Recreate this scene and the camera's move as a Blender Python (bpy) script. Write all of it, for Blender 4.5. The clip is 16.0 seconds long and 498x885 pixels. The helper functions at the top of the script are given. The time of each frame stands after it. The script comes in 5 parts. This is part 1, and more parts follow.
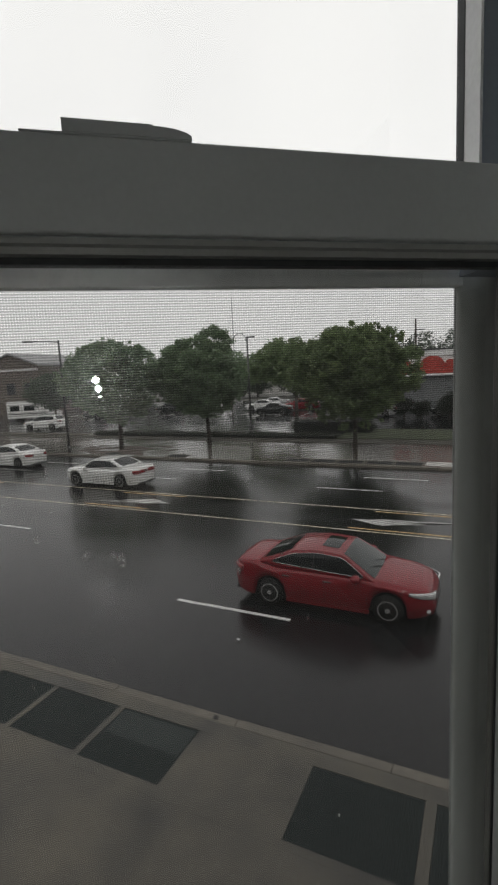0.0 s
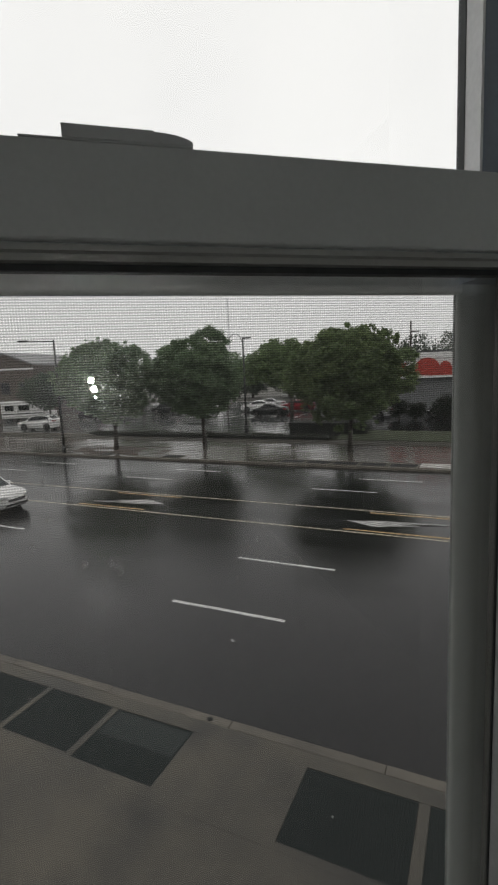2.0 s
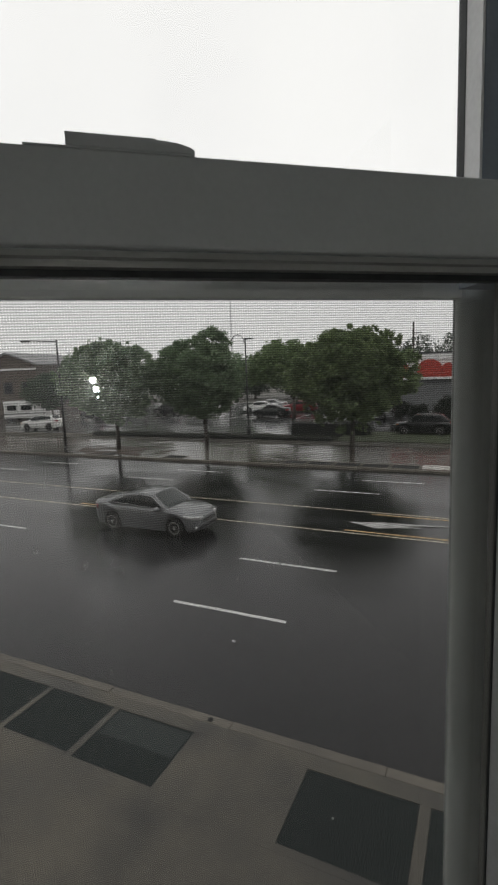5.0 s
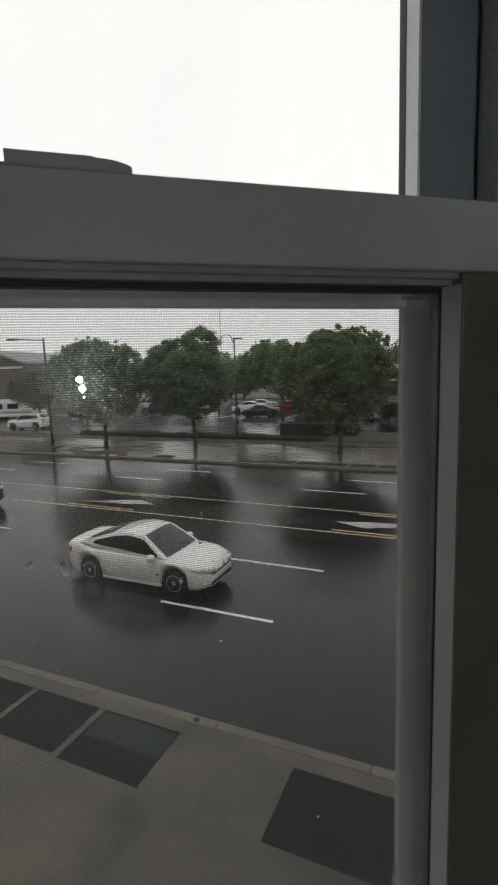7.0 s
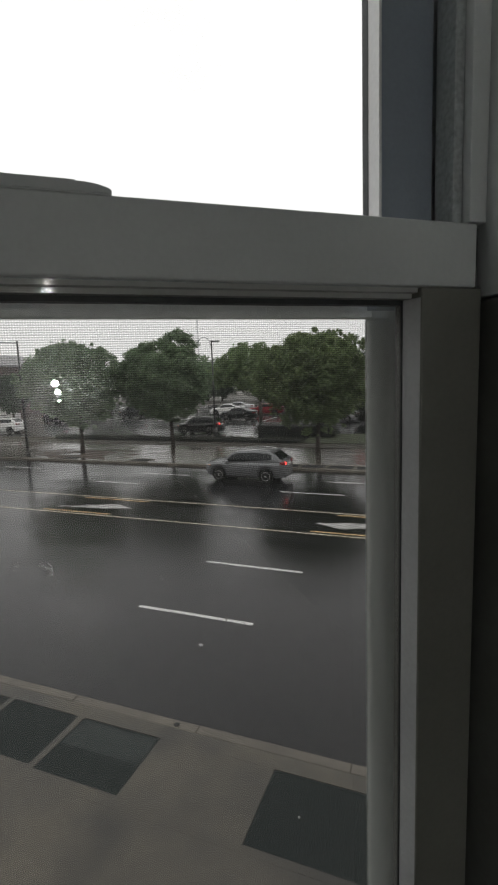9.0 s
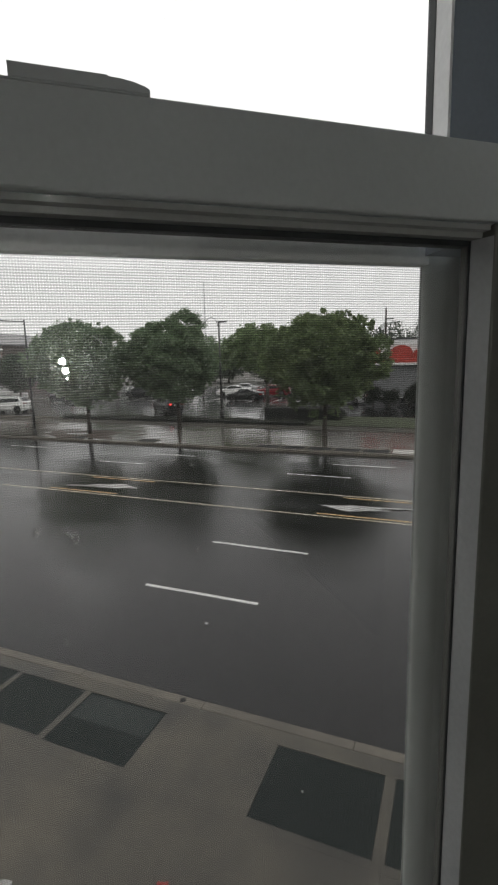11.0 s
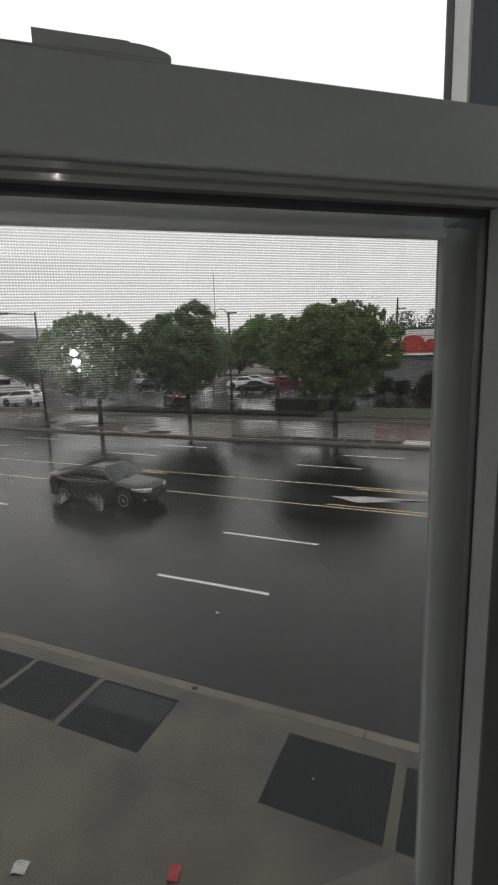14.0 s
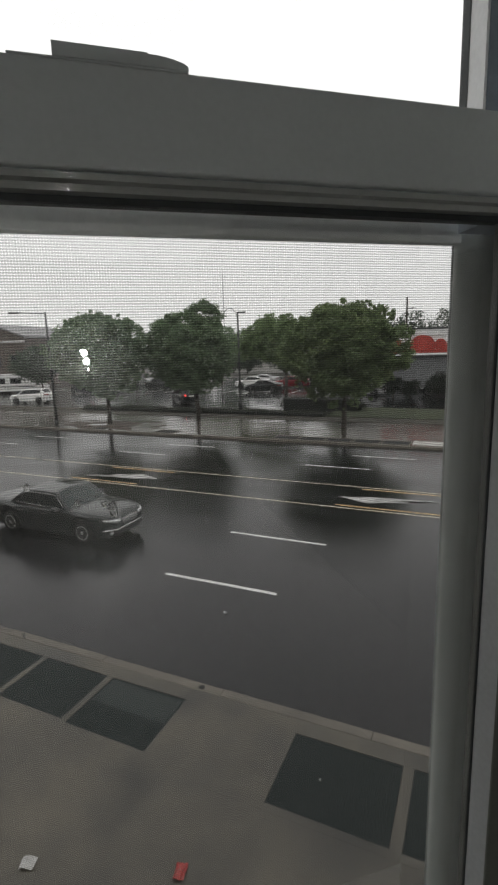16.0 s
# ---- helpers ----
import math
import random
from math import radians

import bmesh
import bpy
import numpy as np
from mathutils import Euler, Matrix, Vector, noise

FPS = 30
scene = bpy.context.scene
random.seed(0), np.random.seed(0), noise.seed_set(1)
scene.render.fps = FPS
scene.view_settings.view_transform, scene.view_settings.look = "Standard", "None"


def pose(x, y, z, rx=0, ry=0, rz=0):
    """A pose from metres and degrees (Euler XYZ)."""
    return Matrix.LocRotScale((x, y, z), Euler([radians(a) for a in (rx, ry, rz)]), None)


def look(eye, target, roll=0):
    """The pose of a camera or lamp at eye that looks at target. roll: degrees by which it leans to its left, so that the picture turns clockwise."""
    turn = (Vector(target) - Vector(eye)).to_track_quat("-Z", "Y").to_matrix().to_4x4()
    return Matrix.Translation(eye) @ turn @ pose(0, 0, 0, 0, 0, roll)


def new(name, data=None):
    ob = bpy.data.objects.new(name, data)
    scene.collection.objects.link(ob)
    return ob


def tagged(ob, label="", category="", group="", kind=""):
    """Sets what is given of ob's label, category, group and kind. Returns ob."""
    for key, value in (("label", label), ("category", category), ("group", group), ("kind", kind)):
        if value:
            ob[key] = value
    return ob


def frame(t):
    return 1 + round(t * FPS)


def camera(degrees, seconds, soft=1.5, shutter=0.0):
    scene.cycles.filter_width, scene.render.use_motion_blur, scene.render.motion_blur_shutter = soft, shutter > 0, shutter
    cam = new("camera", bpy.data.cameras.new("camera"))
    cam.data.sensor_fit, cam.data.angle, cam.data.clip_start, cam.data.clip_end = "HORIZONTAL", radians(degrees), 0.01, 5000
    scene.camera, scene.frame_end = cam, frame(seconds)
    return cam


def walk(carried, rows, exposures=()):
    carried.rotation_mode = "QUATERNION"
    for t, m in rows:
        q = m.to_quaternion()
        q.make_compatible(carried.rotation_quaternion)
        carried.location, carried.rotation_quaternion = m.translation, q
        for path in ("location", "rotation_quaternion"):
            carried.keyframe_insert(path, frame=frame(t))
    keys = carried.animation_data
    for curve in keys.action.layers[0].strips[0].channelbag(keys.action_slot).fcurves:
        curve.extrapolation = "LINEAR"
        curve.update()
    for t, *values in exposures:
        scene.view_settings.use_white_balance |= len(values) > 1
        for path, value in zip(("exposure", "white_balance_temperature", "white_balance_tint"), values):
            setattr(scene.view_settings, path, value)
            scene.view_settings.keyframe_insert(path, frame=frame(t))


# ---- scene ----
cam = camera(52.92, 16.0, soft=2.3)
PATH = [
    (0.0, pose(0.0095, -0.0061, 5.6571, 81.695, 2.829, 25.504)),
    (0.5, pose(0.0063, -0.0032, 5.6587, 81.674, 2.733, 25.439)),
    (1.0, pose(0.0005, -0.0004, 5.6603, 81.658, 2.624, 25.135)),
    (1.5, pose(0.0000, 0.0000, 5.6600, 81.738, 2.617, 24.968)),
    (2.0, pose(0.0063, -0.0047, 5.6611, 81.766, 2.486, 25.004)),
    (2.5, pose(0.0150, -0.0036, 5.6652, 81.856, 2.519, 25.032)),
    (3.0, pose(0.0172, -0.0076, 5.6645, 81.922, 2.530, 24.983)),
    (3.5, pose(0.0138, -0.0074, 5.6661, 81.905, 2.460, 25.052)),
    (4.0, pose(0.0092, -0.0044, 5.6661, 81.840, 2.364, 25.195)),
    (4.2, pose(0.0085, -0.0040, 5.6631, 81.840, 2.350, 25.205)),
    (6.3, pose(0.0108, -0.0123, 5.6645, 81.895, 2.085, 25.410)),
    (6.5, pose(0.0219, -0.0027, 5.6676, 81.897, 2.073, 25.412)),
    (7.0, pose(0.0399, -0.0054, 5.6664, 81.803, 1.920, 24.029)),
    (7.5, pose(0.0473, -0.0047, 5.6635, 81.648, 1.971, 22.866)),
    (8.0, pose(0.0453, -0.0151, 5.6718, 81.669, 1.984, 22.048)),
    (8.5, pose(0.0510, -0.0174, 5.6746, 81.916, 2.103, 21.593)),
    (9.0, pose(0.0499, -0.0222, 5.6700, 82.017, 2.071, 21.503)),
    (9.2, pose(0.0485, -0.0210, 5.6612, 81.990, 2.050, 21.530)),
    (11.3, pose(0.0095, 0.0027, 5.6445, 79.810, 1.515, 22.330)),
    (11.5, pose(0.0090, 0.0028, 5.6404, 79.794, 1.510, 22.334)),
    (12.0, pose(0.0076, 0.0044, 5.6430, 79.598, 1.403, 22.597)),
    (12.5, pose(0.0104, -0.0039, 5.6427, 79.461, 1.474, 22.740)),
    (13.0, pose(0.0205, -0.0054, 5.6402, 79.391, 1.638, 22.857)),
    (13.5, pose(0.0157, -0.0063, 5.6373, 79.173, 1.820, 23.057)),
    (14.0, pose(0.0094, -0.0063, 5.6375, 79.027, 1.913, 23.417)),
    (14.5, pose(0.0041, -0.0056, 5.6397, 78.974, 1.921, 23.617)),
    (15.0, pose(0.0059, -0.0077, 5.6406, 79.004, 1.833, 24.005)),
    (15.5, pose(0.0081, -0.0077, 5.6397, 79.022, 1.788, 24.202)),
    (16.0, pose(0.0065, -0.0076, 5.6422, 79.016, 1.796, 24.391)),
]
EXPOSURES = ((0.0, -0.14), (4.2, -0.11), (6.5, -0.08), (7.5, 0.06), (9.0, 0.15), (11.5, 0.18), (16.0, 0.16))

# ---- world, sun, exposure ----
world = bpy.data.worlds.new("overcast_sky")
scene.world = world
world.use_nodes = True
wn = world.node_tree
wn.nodes.clear()
w_out = wn.nodes.new("ShaderNodeOutputWorld")
w_bg = wn.nodes.new("ShaderNodeBackground")
w_sky = wn.nodes.new("ShaderNodeTexSky")
w_sky.sky_type, w_sky.sun_disc = "NISHITA", False
w_sky.sun_elevation, w_sky.sun_rotation = radians(50), radians(200)
w_hsv = wn.nodes.new("ShaderNodeHueSaturation")
w_hsv.inputs["Saturation"].default_value = 0.12
w_hsv.inputs["Value"].default_value = 0.10
w_co = wn.nodes.new("ShaderNodeTexCoord")
w_no = wn.nodes.new("ShaderNodeTexNoise")
w_no.inputs["Scale"].default_value, w_no.inputs["Detail"].default_value = 2.2, 5
w_ra = wn.nodes.new("ShaderNodeValToRGB")
w_ra.color_ramp.elements[0].position, w_ra.color_ramp.elements[0].color = 0.30, (1.24, 1.235, 1.235, 1)
w_ra.color_ramp.elements[1].position, w_ra.color_ramp.elements[1].color = 0.70, (1.34, 1.33, 1.32, 1)
w_mix = wn.nodes.new("ShaderNodeMix")
w_mix.data_type = "RGBA"
w_mix.inputs[0].default_value = 0.8
wn.links.new(w_sky.outputs[0], w_hsv.inputs["Color"])
wn.links.new(w_co.outputs["Generated"], w_no.inputs["Vector"])
wn.links.new(w_no.outputs[0], w_ra.inputs[0])
wn.links.new(w_hsv.outputs[0], w_mix.inputs[6])
wn.links.new(w_ra.outputs[0], w_mix.inputs[7])
wn.links.new(w_mix.outputs[2], w_bg.inputs["Color"])
wn.links.new(w_bg.outputs[0], w_out.inputs["Surface"])
w_bg.inputs["Strength"].default_value = 1.0
sun = new("sun", bpy.data.lights.new("sun", "SUN"))
sun.data.energy, sun.data.angle, sun.data.color = 0.5, radians(25), (1.0, 0.97, 0.93)
sun.matrix_world = look((0, 0, 60), (-15, 42, 0))

# ---- materials ----
def material(name, col, col2=None, scale=4.0, rough=0.6, rough2=None, bump=0.0, bump_scale=60.0, metal=0.0, fine=0.25, coat=0.0, spec=0.5, place=False, stretch=None):
    """Procedural surface: two colours over a broad noise, a fine grain, uneven gloss and fine relief."""
    m = bpy.data.materials.new(name)
    m.use_nodes = True
    n, l = m.node_tree.nodes, m.node_tree.links
    b = n["Principled BSDF"]
    co = n.new("ShaderNodeTexCoord")
    big = n.new("ShaderNodeTexNoise")
    big.inputs["Scale"].default_value, big.inputs["Detail"].default_value = scale, 6
    if place:
        geo = n.new("ShaderNodeNewGeometry")
        where = geo.outputs["Position"]
    else:
        where = co.outputs["Object"]
    if stretch:
        mp = n.new("ShaderNodeMapping")
        mp.inputs["Scale"].default_value = stretch
        l.new(where, mp.inputs["Vector"])
        l.new(mp.outputs[0], big.inputs["Vector"])
    else:
        l.new(where, big.inputs["Vector"])
    mix = n.new("ShaderNodeMix")
    mix.data_type = "RGBA"
    mix.inputs[6].default_value, mix.inputs[7].default_value = (*col, 1), (*(col2 or col), 1)
    ramp = n.new("ShaderNodeMapRange")
    ramp.inputs[1].default_value, ramp.inputs[2].default_value = 0.32, 0.68
    l.new(big.outputs[0], ramp.inputs[0])
    l.new(ramp.outputs[0], mix.inputs[0])
    small = n.new("ShaderNodeTexNoise")
    small.inputs["Scale"].default_value, small.inputs["Detail"].default_value = bump_scale, 4
    l.new(where, small.inputs["Vector"])
    grain = n.new("ShaderNodeMapRange")
    grain.inputs[1].default_value, grain.inputs[2].default_value = 0.25, 0.75
    grain.inputs[3].default_value, grain.inputs[4].default_value = 1 - fine, 1 + fine
    l.new(small.outputs[0], grain.inputs[0])
    mul = n.new("ShaderNodeVectorMath")
    mul.operation = "SCALE"
    l.new(mix.outputs[2], mul.inputs[0])
    l.new(grain.outputs[0], mul.inputs["Scale"])
    l.new(mul.outputs[0], b.inputs["Base Color"])
    rr = n.new("ShaderNodeMapRange")
    rr.inputs[3].default_value, rr.inputs[4].default_value = rough, rough if rough2 is None else rough2
    rr.inputs[1].default_value, rr.inputs[2].default_value = 0.35, 0.65
    l.new(big.outputs[0], rr.inputs[0])
    l.new(rr.outputs[0], b.inputs["Roughness"])
    b.inputs["Metallic"].default_value = metal
    b.inputs["Specular IOR Level"].default_value = spec
    b.inputs["Coat Weight"].default_value = coat
    b.inputs["Coat Roughness"].default_value = 0.05
    if bump:
        bp = n.new("ShaderNodeBump")
        bp.inputs["Strength"].default_value, bp.inputs["Distance"].default_value = bump, 0.01
        l.new(small.outputs[0], bp.inputs["Height"])
        l.new(bp.outputs[0], b.inputs["Normal"])
    return m


def glow(name, col, strength):
    m = material(name, col)
    b = m.node_tree.nodes["Principled BSDF"]
    b.inputs["Emission Color"].default_value = (*col, 1)
    b.inputs["Emission Strength"].default_value = strength
    return m


def pane(name, tint=(1, 1, 1), mirror=0.04):
    """Clear glass: see-through, with a mirror share that follows Fresnel; a double pane mirrors twice."""
    m = bpy.data.materials.new(name)
    m.use_nodes = True
    n, l = m.node_tree.nodes, m.node_tree.links
    n.remove(n["Principled BSDF"])
    tr = n.new("ShaderNodeBsdfTransparent")
    tr.inputs[0].default_value = (*tint, 1)
    gl = n.new("ShaderNodeBsdfGlossy")
    gl.inputs["Roughness"].default_value = 0.0
    lw = n.new("ShaderNodeLayerWeight")
    lw.inputs[0].default_value = 0.5
    pw = n.new("ShaderNodeMath")
    pw.operation = "POWER"
    pw.inputs[1].default_value = 5.0
    l.new(lw.outputs["Facing"], pw.inputs[0])
    fr = n.new("ShaderNodeMath")
    fr.operation = "MULTIPLY_ADD"
    fr.inputs[1].default_value, fr.inputs[2].default_value = 0.9, mirror
    l.new(pw.outputs[0], fr.inputs[0])
    mx = n.new("ShaderNodeMixShader")
    l.new(fr.outputs[0], mx.inputs[0])
    l.new(tr.outputs[0], mx.inputs[1])
    l.new(gl.outputs[0], mx.inputs[2])
    l.new(mx.outputs[0], n["Material Output"].inputs[0])
    return m


M_ASPHALT = material("wet_asphalt", (0.008, 0.0083, 0.0093), (0.0135, 0.0138, 0.015), 0.35, 0.08, 0.23, 0.09, 220.0, fine=0.35, spec=0.36, place=True, stretch=(0.45, 2.2, 1.0))
M_LOT = material("wet_lot_asphalt", (0.045, 0.046, 0.048), (0.095, 0.095, 0.096), 0.30, 0.03, 0.25, 0.07, 150.0, fine=0.3, place=True, stretch=(0.45, 2.6, 1.0))
M_PAVE = material("damp_concrete", (0.035, 0.033, 0.027), (0.122, 0.110, 0.086), 0.95, 0.30, 0.6, 0.25, 90.0, fine=0.3, place=True)
M_PAVE_FAR = material("wet_far_concrete", (0.052, 0.044, 0.037), (0.140, 0.126, 0.110), 0.55, 0.05, 0.27, 0.09, 60.0, fine=0.2, place=True, stretch=(0.5, 2.4, 1.0))
M_KERB = material("kerb_stone", (0.105, 0.094, 0.078), (0.185, 0.168, 0.140), 1.5, 0.5, 0.75, 0.4, 70.0, fine=0.25, place=True)
M_GRATE_WET = material("wet_grating_steel", (0.019, 0.027, 0.026), (0.028, 0.037, 0.036), 1.3, 0.42, 0.55, 0.2, 80.0, spec=0.3)
M_GRATE = material("grating_steel", (0.012, 0.018, 0.018), (0.022, 0.029, 0.028), 1.3, 0.6, 0.75, 0.2, 80.0, spec=0.2)
# Near-black; under the grating ribs it stands in for shaded depth.
M_NEAR_BLACK = material("near_black_fill", (0.012, 0.014, 0.014), (0.02, 0.021, 0.021), 2.0, 0.8)
M_WHITE_PAINT = material("road_paint_white", (0.66, 0.66, 0.64), (0.80, 0.80, 0.78), 3.0, 0.4, 0.6, 0.2, 90.0, fine=0.3)
M_WORN_WHITE = material("road_paint_worn_white", (0.30, 0.30, 0.29), (0.52, 0.52, 0.50), 2.2, 0.35, 0.55, 0.2, 90.0, fine=0.4)
M_PALE_LINE = material("road_paint_faded", (0.50, 0.44, 0.31), (0.66, 0.61, 0.50), 0.8, 0.5, 0.7, 0.2, 90.0, fine=0.35)
M_YELLOW_PAINT = material("road_paint_yellow", (0.55, 0.33, 0.11), (0.68, 0.49, 0.24), 1.2, 0.5, 0.7, 0.2, 90.0, fine=0.35)
M_GRASS = material("grass", (0.024, 0.033, 0.013), (0.042, 0.054, 0.020), 0.8, 0.8, 0.9, 0.5, 40.0, fine=0.4)
M_VERGE = material("wet_leaf_litter", (0.022, 0.020, 0.012), (0.042, 0.036, 0.022), 0.8, 0.6, 0.85, 0.5, 40.0, fine=0.45)
M_EARTH = material("wide_ground", (0.10, 0.10, 0.09), (0.14, 0.135, 0.12), 0.05, 0.7, 0.9, 0.1, 3.0)
M_VINYL = material("window_vinyl", (0.59, 0.615, 0.61), (0.64, 0.665, 0.66), 9.0, 0.34, 0.42, 0.02, 300.0, fine=0.03)
M_VINYL_OUT = material("window_vinyl_outside", (0.50, 0.51, 0.52), (0.58, 0.585, 0.59), 8.0, 0.4, 0.55, 0.03, 260.0, fine=0.06)
# Sash vinyl toned down to slate: shade put into the right stile's colour.
M_SASH_DARK = material("shaded_sash_slate", (0.25, 0.285, 0.335), (0.28, 0.315, 0.365), 9.0, 0.4, 0.5, 0.03, 260.0, fine=0.05)
# Dark copy of the frame vinyl, with shade put into the colour.
M_JAMB = material("shaded_jamb", (0.10, 0.10, 0.09), (0.125, 0.125, 0.115), 8.0, 0.5, 0.65, 0.05, 120.0, fine=0.08)
# Same vinyl as the rail; the right stile's shade is put into its colour.
M_STILE = material("shaded_stile_vinyl", (0.155, 0.155, 0.135), (0.18, 0.18, 0.158), 9.0, 0.45, 0.55, 0.04, 240.0, fine=0.05)
M_TRACK = material("grey_track", (0.38, 0.41, 0.41), (0.43, 0.46, 0.46), 9.0, 0.45, 0.6, 0.03, 260.0)
M_GLOSS_BEAD = material("glossy_vinyl_bead", (0.42, 0.43, 0.41), (0.48, 0.49, 0.47), 9.0, 0.02, 0.03, 0.0, 300.0, fine=0.03)
M_BEAD = material("white_bead", (0.80, 0.81, 0.81), (0.86, 0.865, 0.865), 9.0, 0.35, 0.45, 0.02, 260.0, fine=0.05)
M_GASKET = material("black_gasket", (0.026, 0.031, 0.032), (0.036, 0.042, 0.043), 30.0, 0.6)
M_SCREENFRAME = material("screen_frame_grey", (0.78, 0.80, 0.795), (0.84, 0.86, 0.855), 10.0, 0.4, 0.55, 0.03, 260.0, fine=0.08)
# Darker copy of the frame grey; the right bar's shading is in its colour.
M_SCREENSIDE = material("screen_frame_shaded", (0.60, 0.625, 0.61), (0.66, 0.685, 0.67), 10.0, 0.45, 0.6, 0.03, 260.0, fine=0.06)


def gauze(name, col, clear):
    """Fine plastic-coated mesh strands that let part of the light through."""
    m = material(name, col, tuple(c * 1.3 for c in col), 40.0, 0.6)
    n, l = m.node_tree.nodes, m.node_tree.links
    tr = n.new("ShaderNodeBsdfTransparent")
    tl = n.new("ShaderNodeBsdfTranslucent")
    tl.inputs[0].default_value = (*col, 1)
    ms = n.new("ShaderNodeMixShader")
    ms.inputs[0].default_value = 0.6
    l.new(n["Principled BSDF"].outputs[0], ms.inputs[1])
    l.new(tl.outputs[0], ms.inputs[2])
    mx = n.new("ShaderNodeMixShader")
    mx.inputs[0].default_value = clear
    l.new(ms.outputs[0], mx.inputs[1])
    l.new(tr.outputs[0], mx.inputs[2])
    l.new(mx.outputs[0], n["Material Output"].inputs[0])
    return m


M_WIRE = gauze("screen_strands", (0.055, 0.055, 0.054), 0.69)
M_GLASS = pane("window_glass", (0.985, 0.985, 0.975))
M_GLASS_DOUBLE = pane("double_window_glass", (0.985, 0.985, 0.975), 0.065)
M_PLASTER = material("room_plaster", (0.76, 0.775, 0.78), (0.80, 0.815, 0.82), 1.5, 0.8, 0.9, 0.1, 120.0, fine=0.04)
M_PALE_WALL = material("room_plaster_white", (0.76, 0.775, 0.775), (0.80, 0.815, 0.815), 1.5, 0.8, 0.9, 0.1, 120.0, fine=0.04)
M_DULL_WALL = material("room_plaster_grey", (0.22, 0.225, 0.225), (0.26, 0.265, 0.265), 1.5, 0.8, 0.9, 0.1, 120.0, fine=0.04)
# Dark tone chosen to keep bounce light off the window's right side.
M_DARK_WALL = material("unseen_dark_wall", (0.045, 0.045, 0.042), (0.06, 0.06, 0.056), 2.0, 0.7, 0.85, 0.1, 90.0, fine=0.08)
M_FLOOR = material("room_floor", (0.12, 0.11, 0.10), (0.17, 0.155, 0.14), 3.0, 0.4, 0.6, 0.1, 50.0)
M_STUCCO = material("outer_wall", (0.14, 0.13, 0.115), (0.19, 0.175, 0.155), 1.0, 0.8, 0.9, 0.3, 80.0)
M_BARK = material("bark", (0.035, 0.030, 0.024), (0.065, 0.055, 0.045), 6.0, 0.6, 0.85, 0.8, 30.0, fine=0.4)
M_POLE = material("pole_dark_metal", (0.03, 0.033, 0.033), (0.05, 0.052, 0.05), 5.0, 0.4, 0.6, 0.05, 100.0)
M_METAL = material("brushed_metal", (0.5, 0.5, 0.5), (0.6, 0.6, 0.6), 20.0, 0.3, 0.4, 0.02, 300.0, metal=1.0)
M_BULB = glow("lamp_bulb", (1.0, 0.98, 0.94), 470.0)


def leaf_material(name, a, b, c):
    """Leaves: each leaf differs in green, with a little light passing through."""
    m = bpy.data.materials.new(name)
    m.use_nodes = True
    n, l = m.node_tree.nodes, m.node_tree.links
    bs = n["Principled BSDF"]
    g = n.new("ShaderNodeNewGeometry")
    co = n.new("ShaderNodeTexCoord")
    no = n.new("ShaderNodeTexNoise")
    no.inputs["Scale"].default_value = 0.75
    l.new(co.outputs["Object"], no.inputs["Vector"])
    ramp = n.new("ShaderNodeValToRGB")
    ramp.color_ramp.elements[0].color, ramp.color_ramp.elements[1].color = (*a, 1), (*c, 1)
    e = ramp.color_ramp.elements.new(0.55)
    e.color = (*b, 1)
    add = n.new("ShaderNodeMath")
    add.operation = "MULTIPLY_ADD"
    add.inputs[1].default_value = 0.30
    l.new(g.outputs["Random Per Island"], add.inputs[0])
    sc = n.new("ShaderNodeMath")
    sc.operation = "MULTIPLY"
    sc.inputs[1].default_value = 0.72
    l.new(no.outputs[0], sc.inputs[0])
    l.new(sc.outputs[0], add.inputs[2])
    l.new(add.outputs[0], ramp.inputs[0])
    l.new(ramp.outputs[0], bs.inputs["Base Color"])
    bs.inputs["Roughness"].default_value = 0.45
    tl = n.new("ShaderNodeBsdfTranslucent")
    l.new(ramp.outputs[0], tl.inputs[0])
    mx = n.new("ShaderNodeMixShader")
    mx.inputs[0].default_value = 0.42
    l.new(bs.outputs[0], mx.inputs[1])
    l.new(tl.outputs[0], mx.inputs[2])
    l.new(mx.outputs[0], n["Material Output"].inputs[0])
    return m


M_LEAF = leaf_material("street_tree_leaves", (0.105, 0.150, 0.090), (0.175, 0.250, 0.140), (0.29, 0.385, 0.205))
M_LEAF_WARM = leaf_material("yellowing_leaves", (0.095, 0.135, 0.066), (0.168, 0.228, 0.100), (0.30, 0.35, 0.155))
M_LEAF_DIM = leaf_material("dim_grey_green_leaves", (0.055, 0.080, 0.056), (0.090, 0.125, 0.085), (0.14, 0.185, 0.12))
M_LEAF_LIGHT = leaf_material("light_green_leaves", (0.130, 0.185, 0.088), (0.205, 0.285, 0.130), (0.31, 0.40, 0.20))
M_LEAF_FAR = leaf_material("far_leaves", (0.06, 0.08, 0.06), (0.085, 0.11, 0.08), (0.12, 0.145, 0.11))


# ---- mesh helpers ----
def box(bm, x0, x1, y0, y1, z0, z1, bevel=0.0, m=None, seg=2):
    r = bmesh.ops.create_cube(bm, size=1.0)
    vs = r["verts"]
    for v in vs:
        v.co = Vector((x0 + (v.co.x + 0.5) * (x1 - x0), y0 + (v.co.y + 0.5) * (y1 - y0), z0 + (v.co.z + 0.5) * (z1 - z0)))
    if m is not None:
        bmesh.ops.transform(bm, matrix=m, verts=vs)
    if bevel:
        es = {e for v in vs for e in v.link_edges}
        bmesh.ops.bevel(bm, geom=list(es), offset=bevel, segments=seg, affect="EDGES", profile=0.5)
    return vs


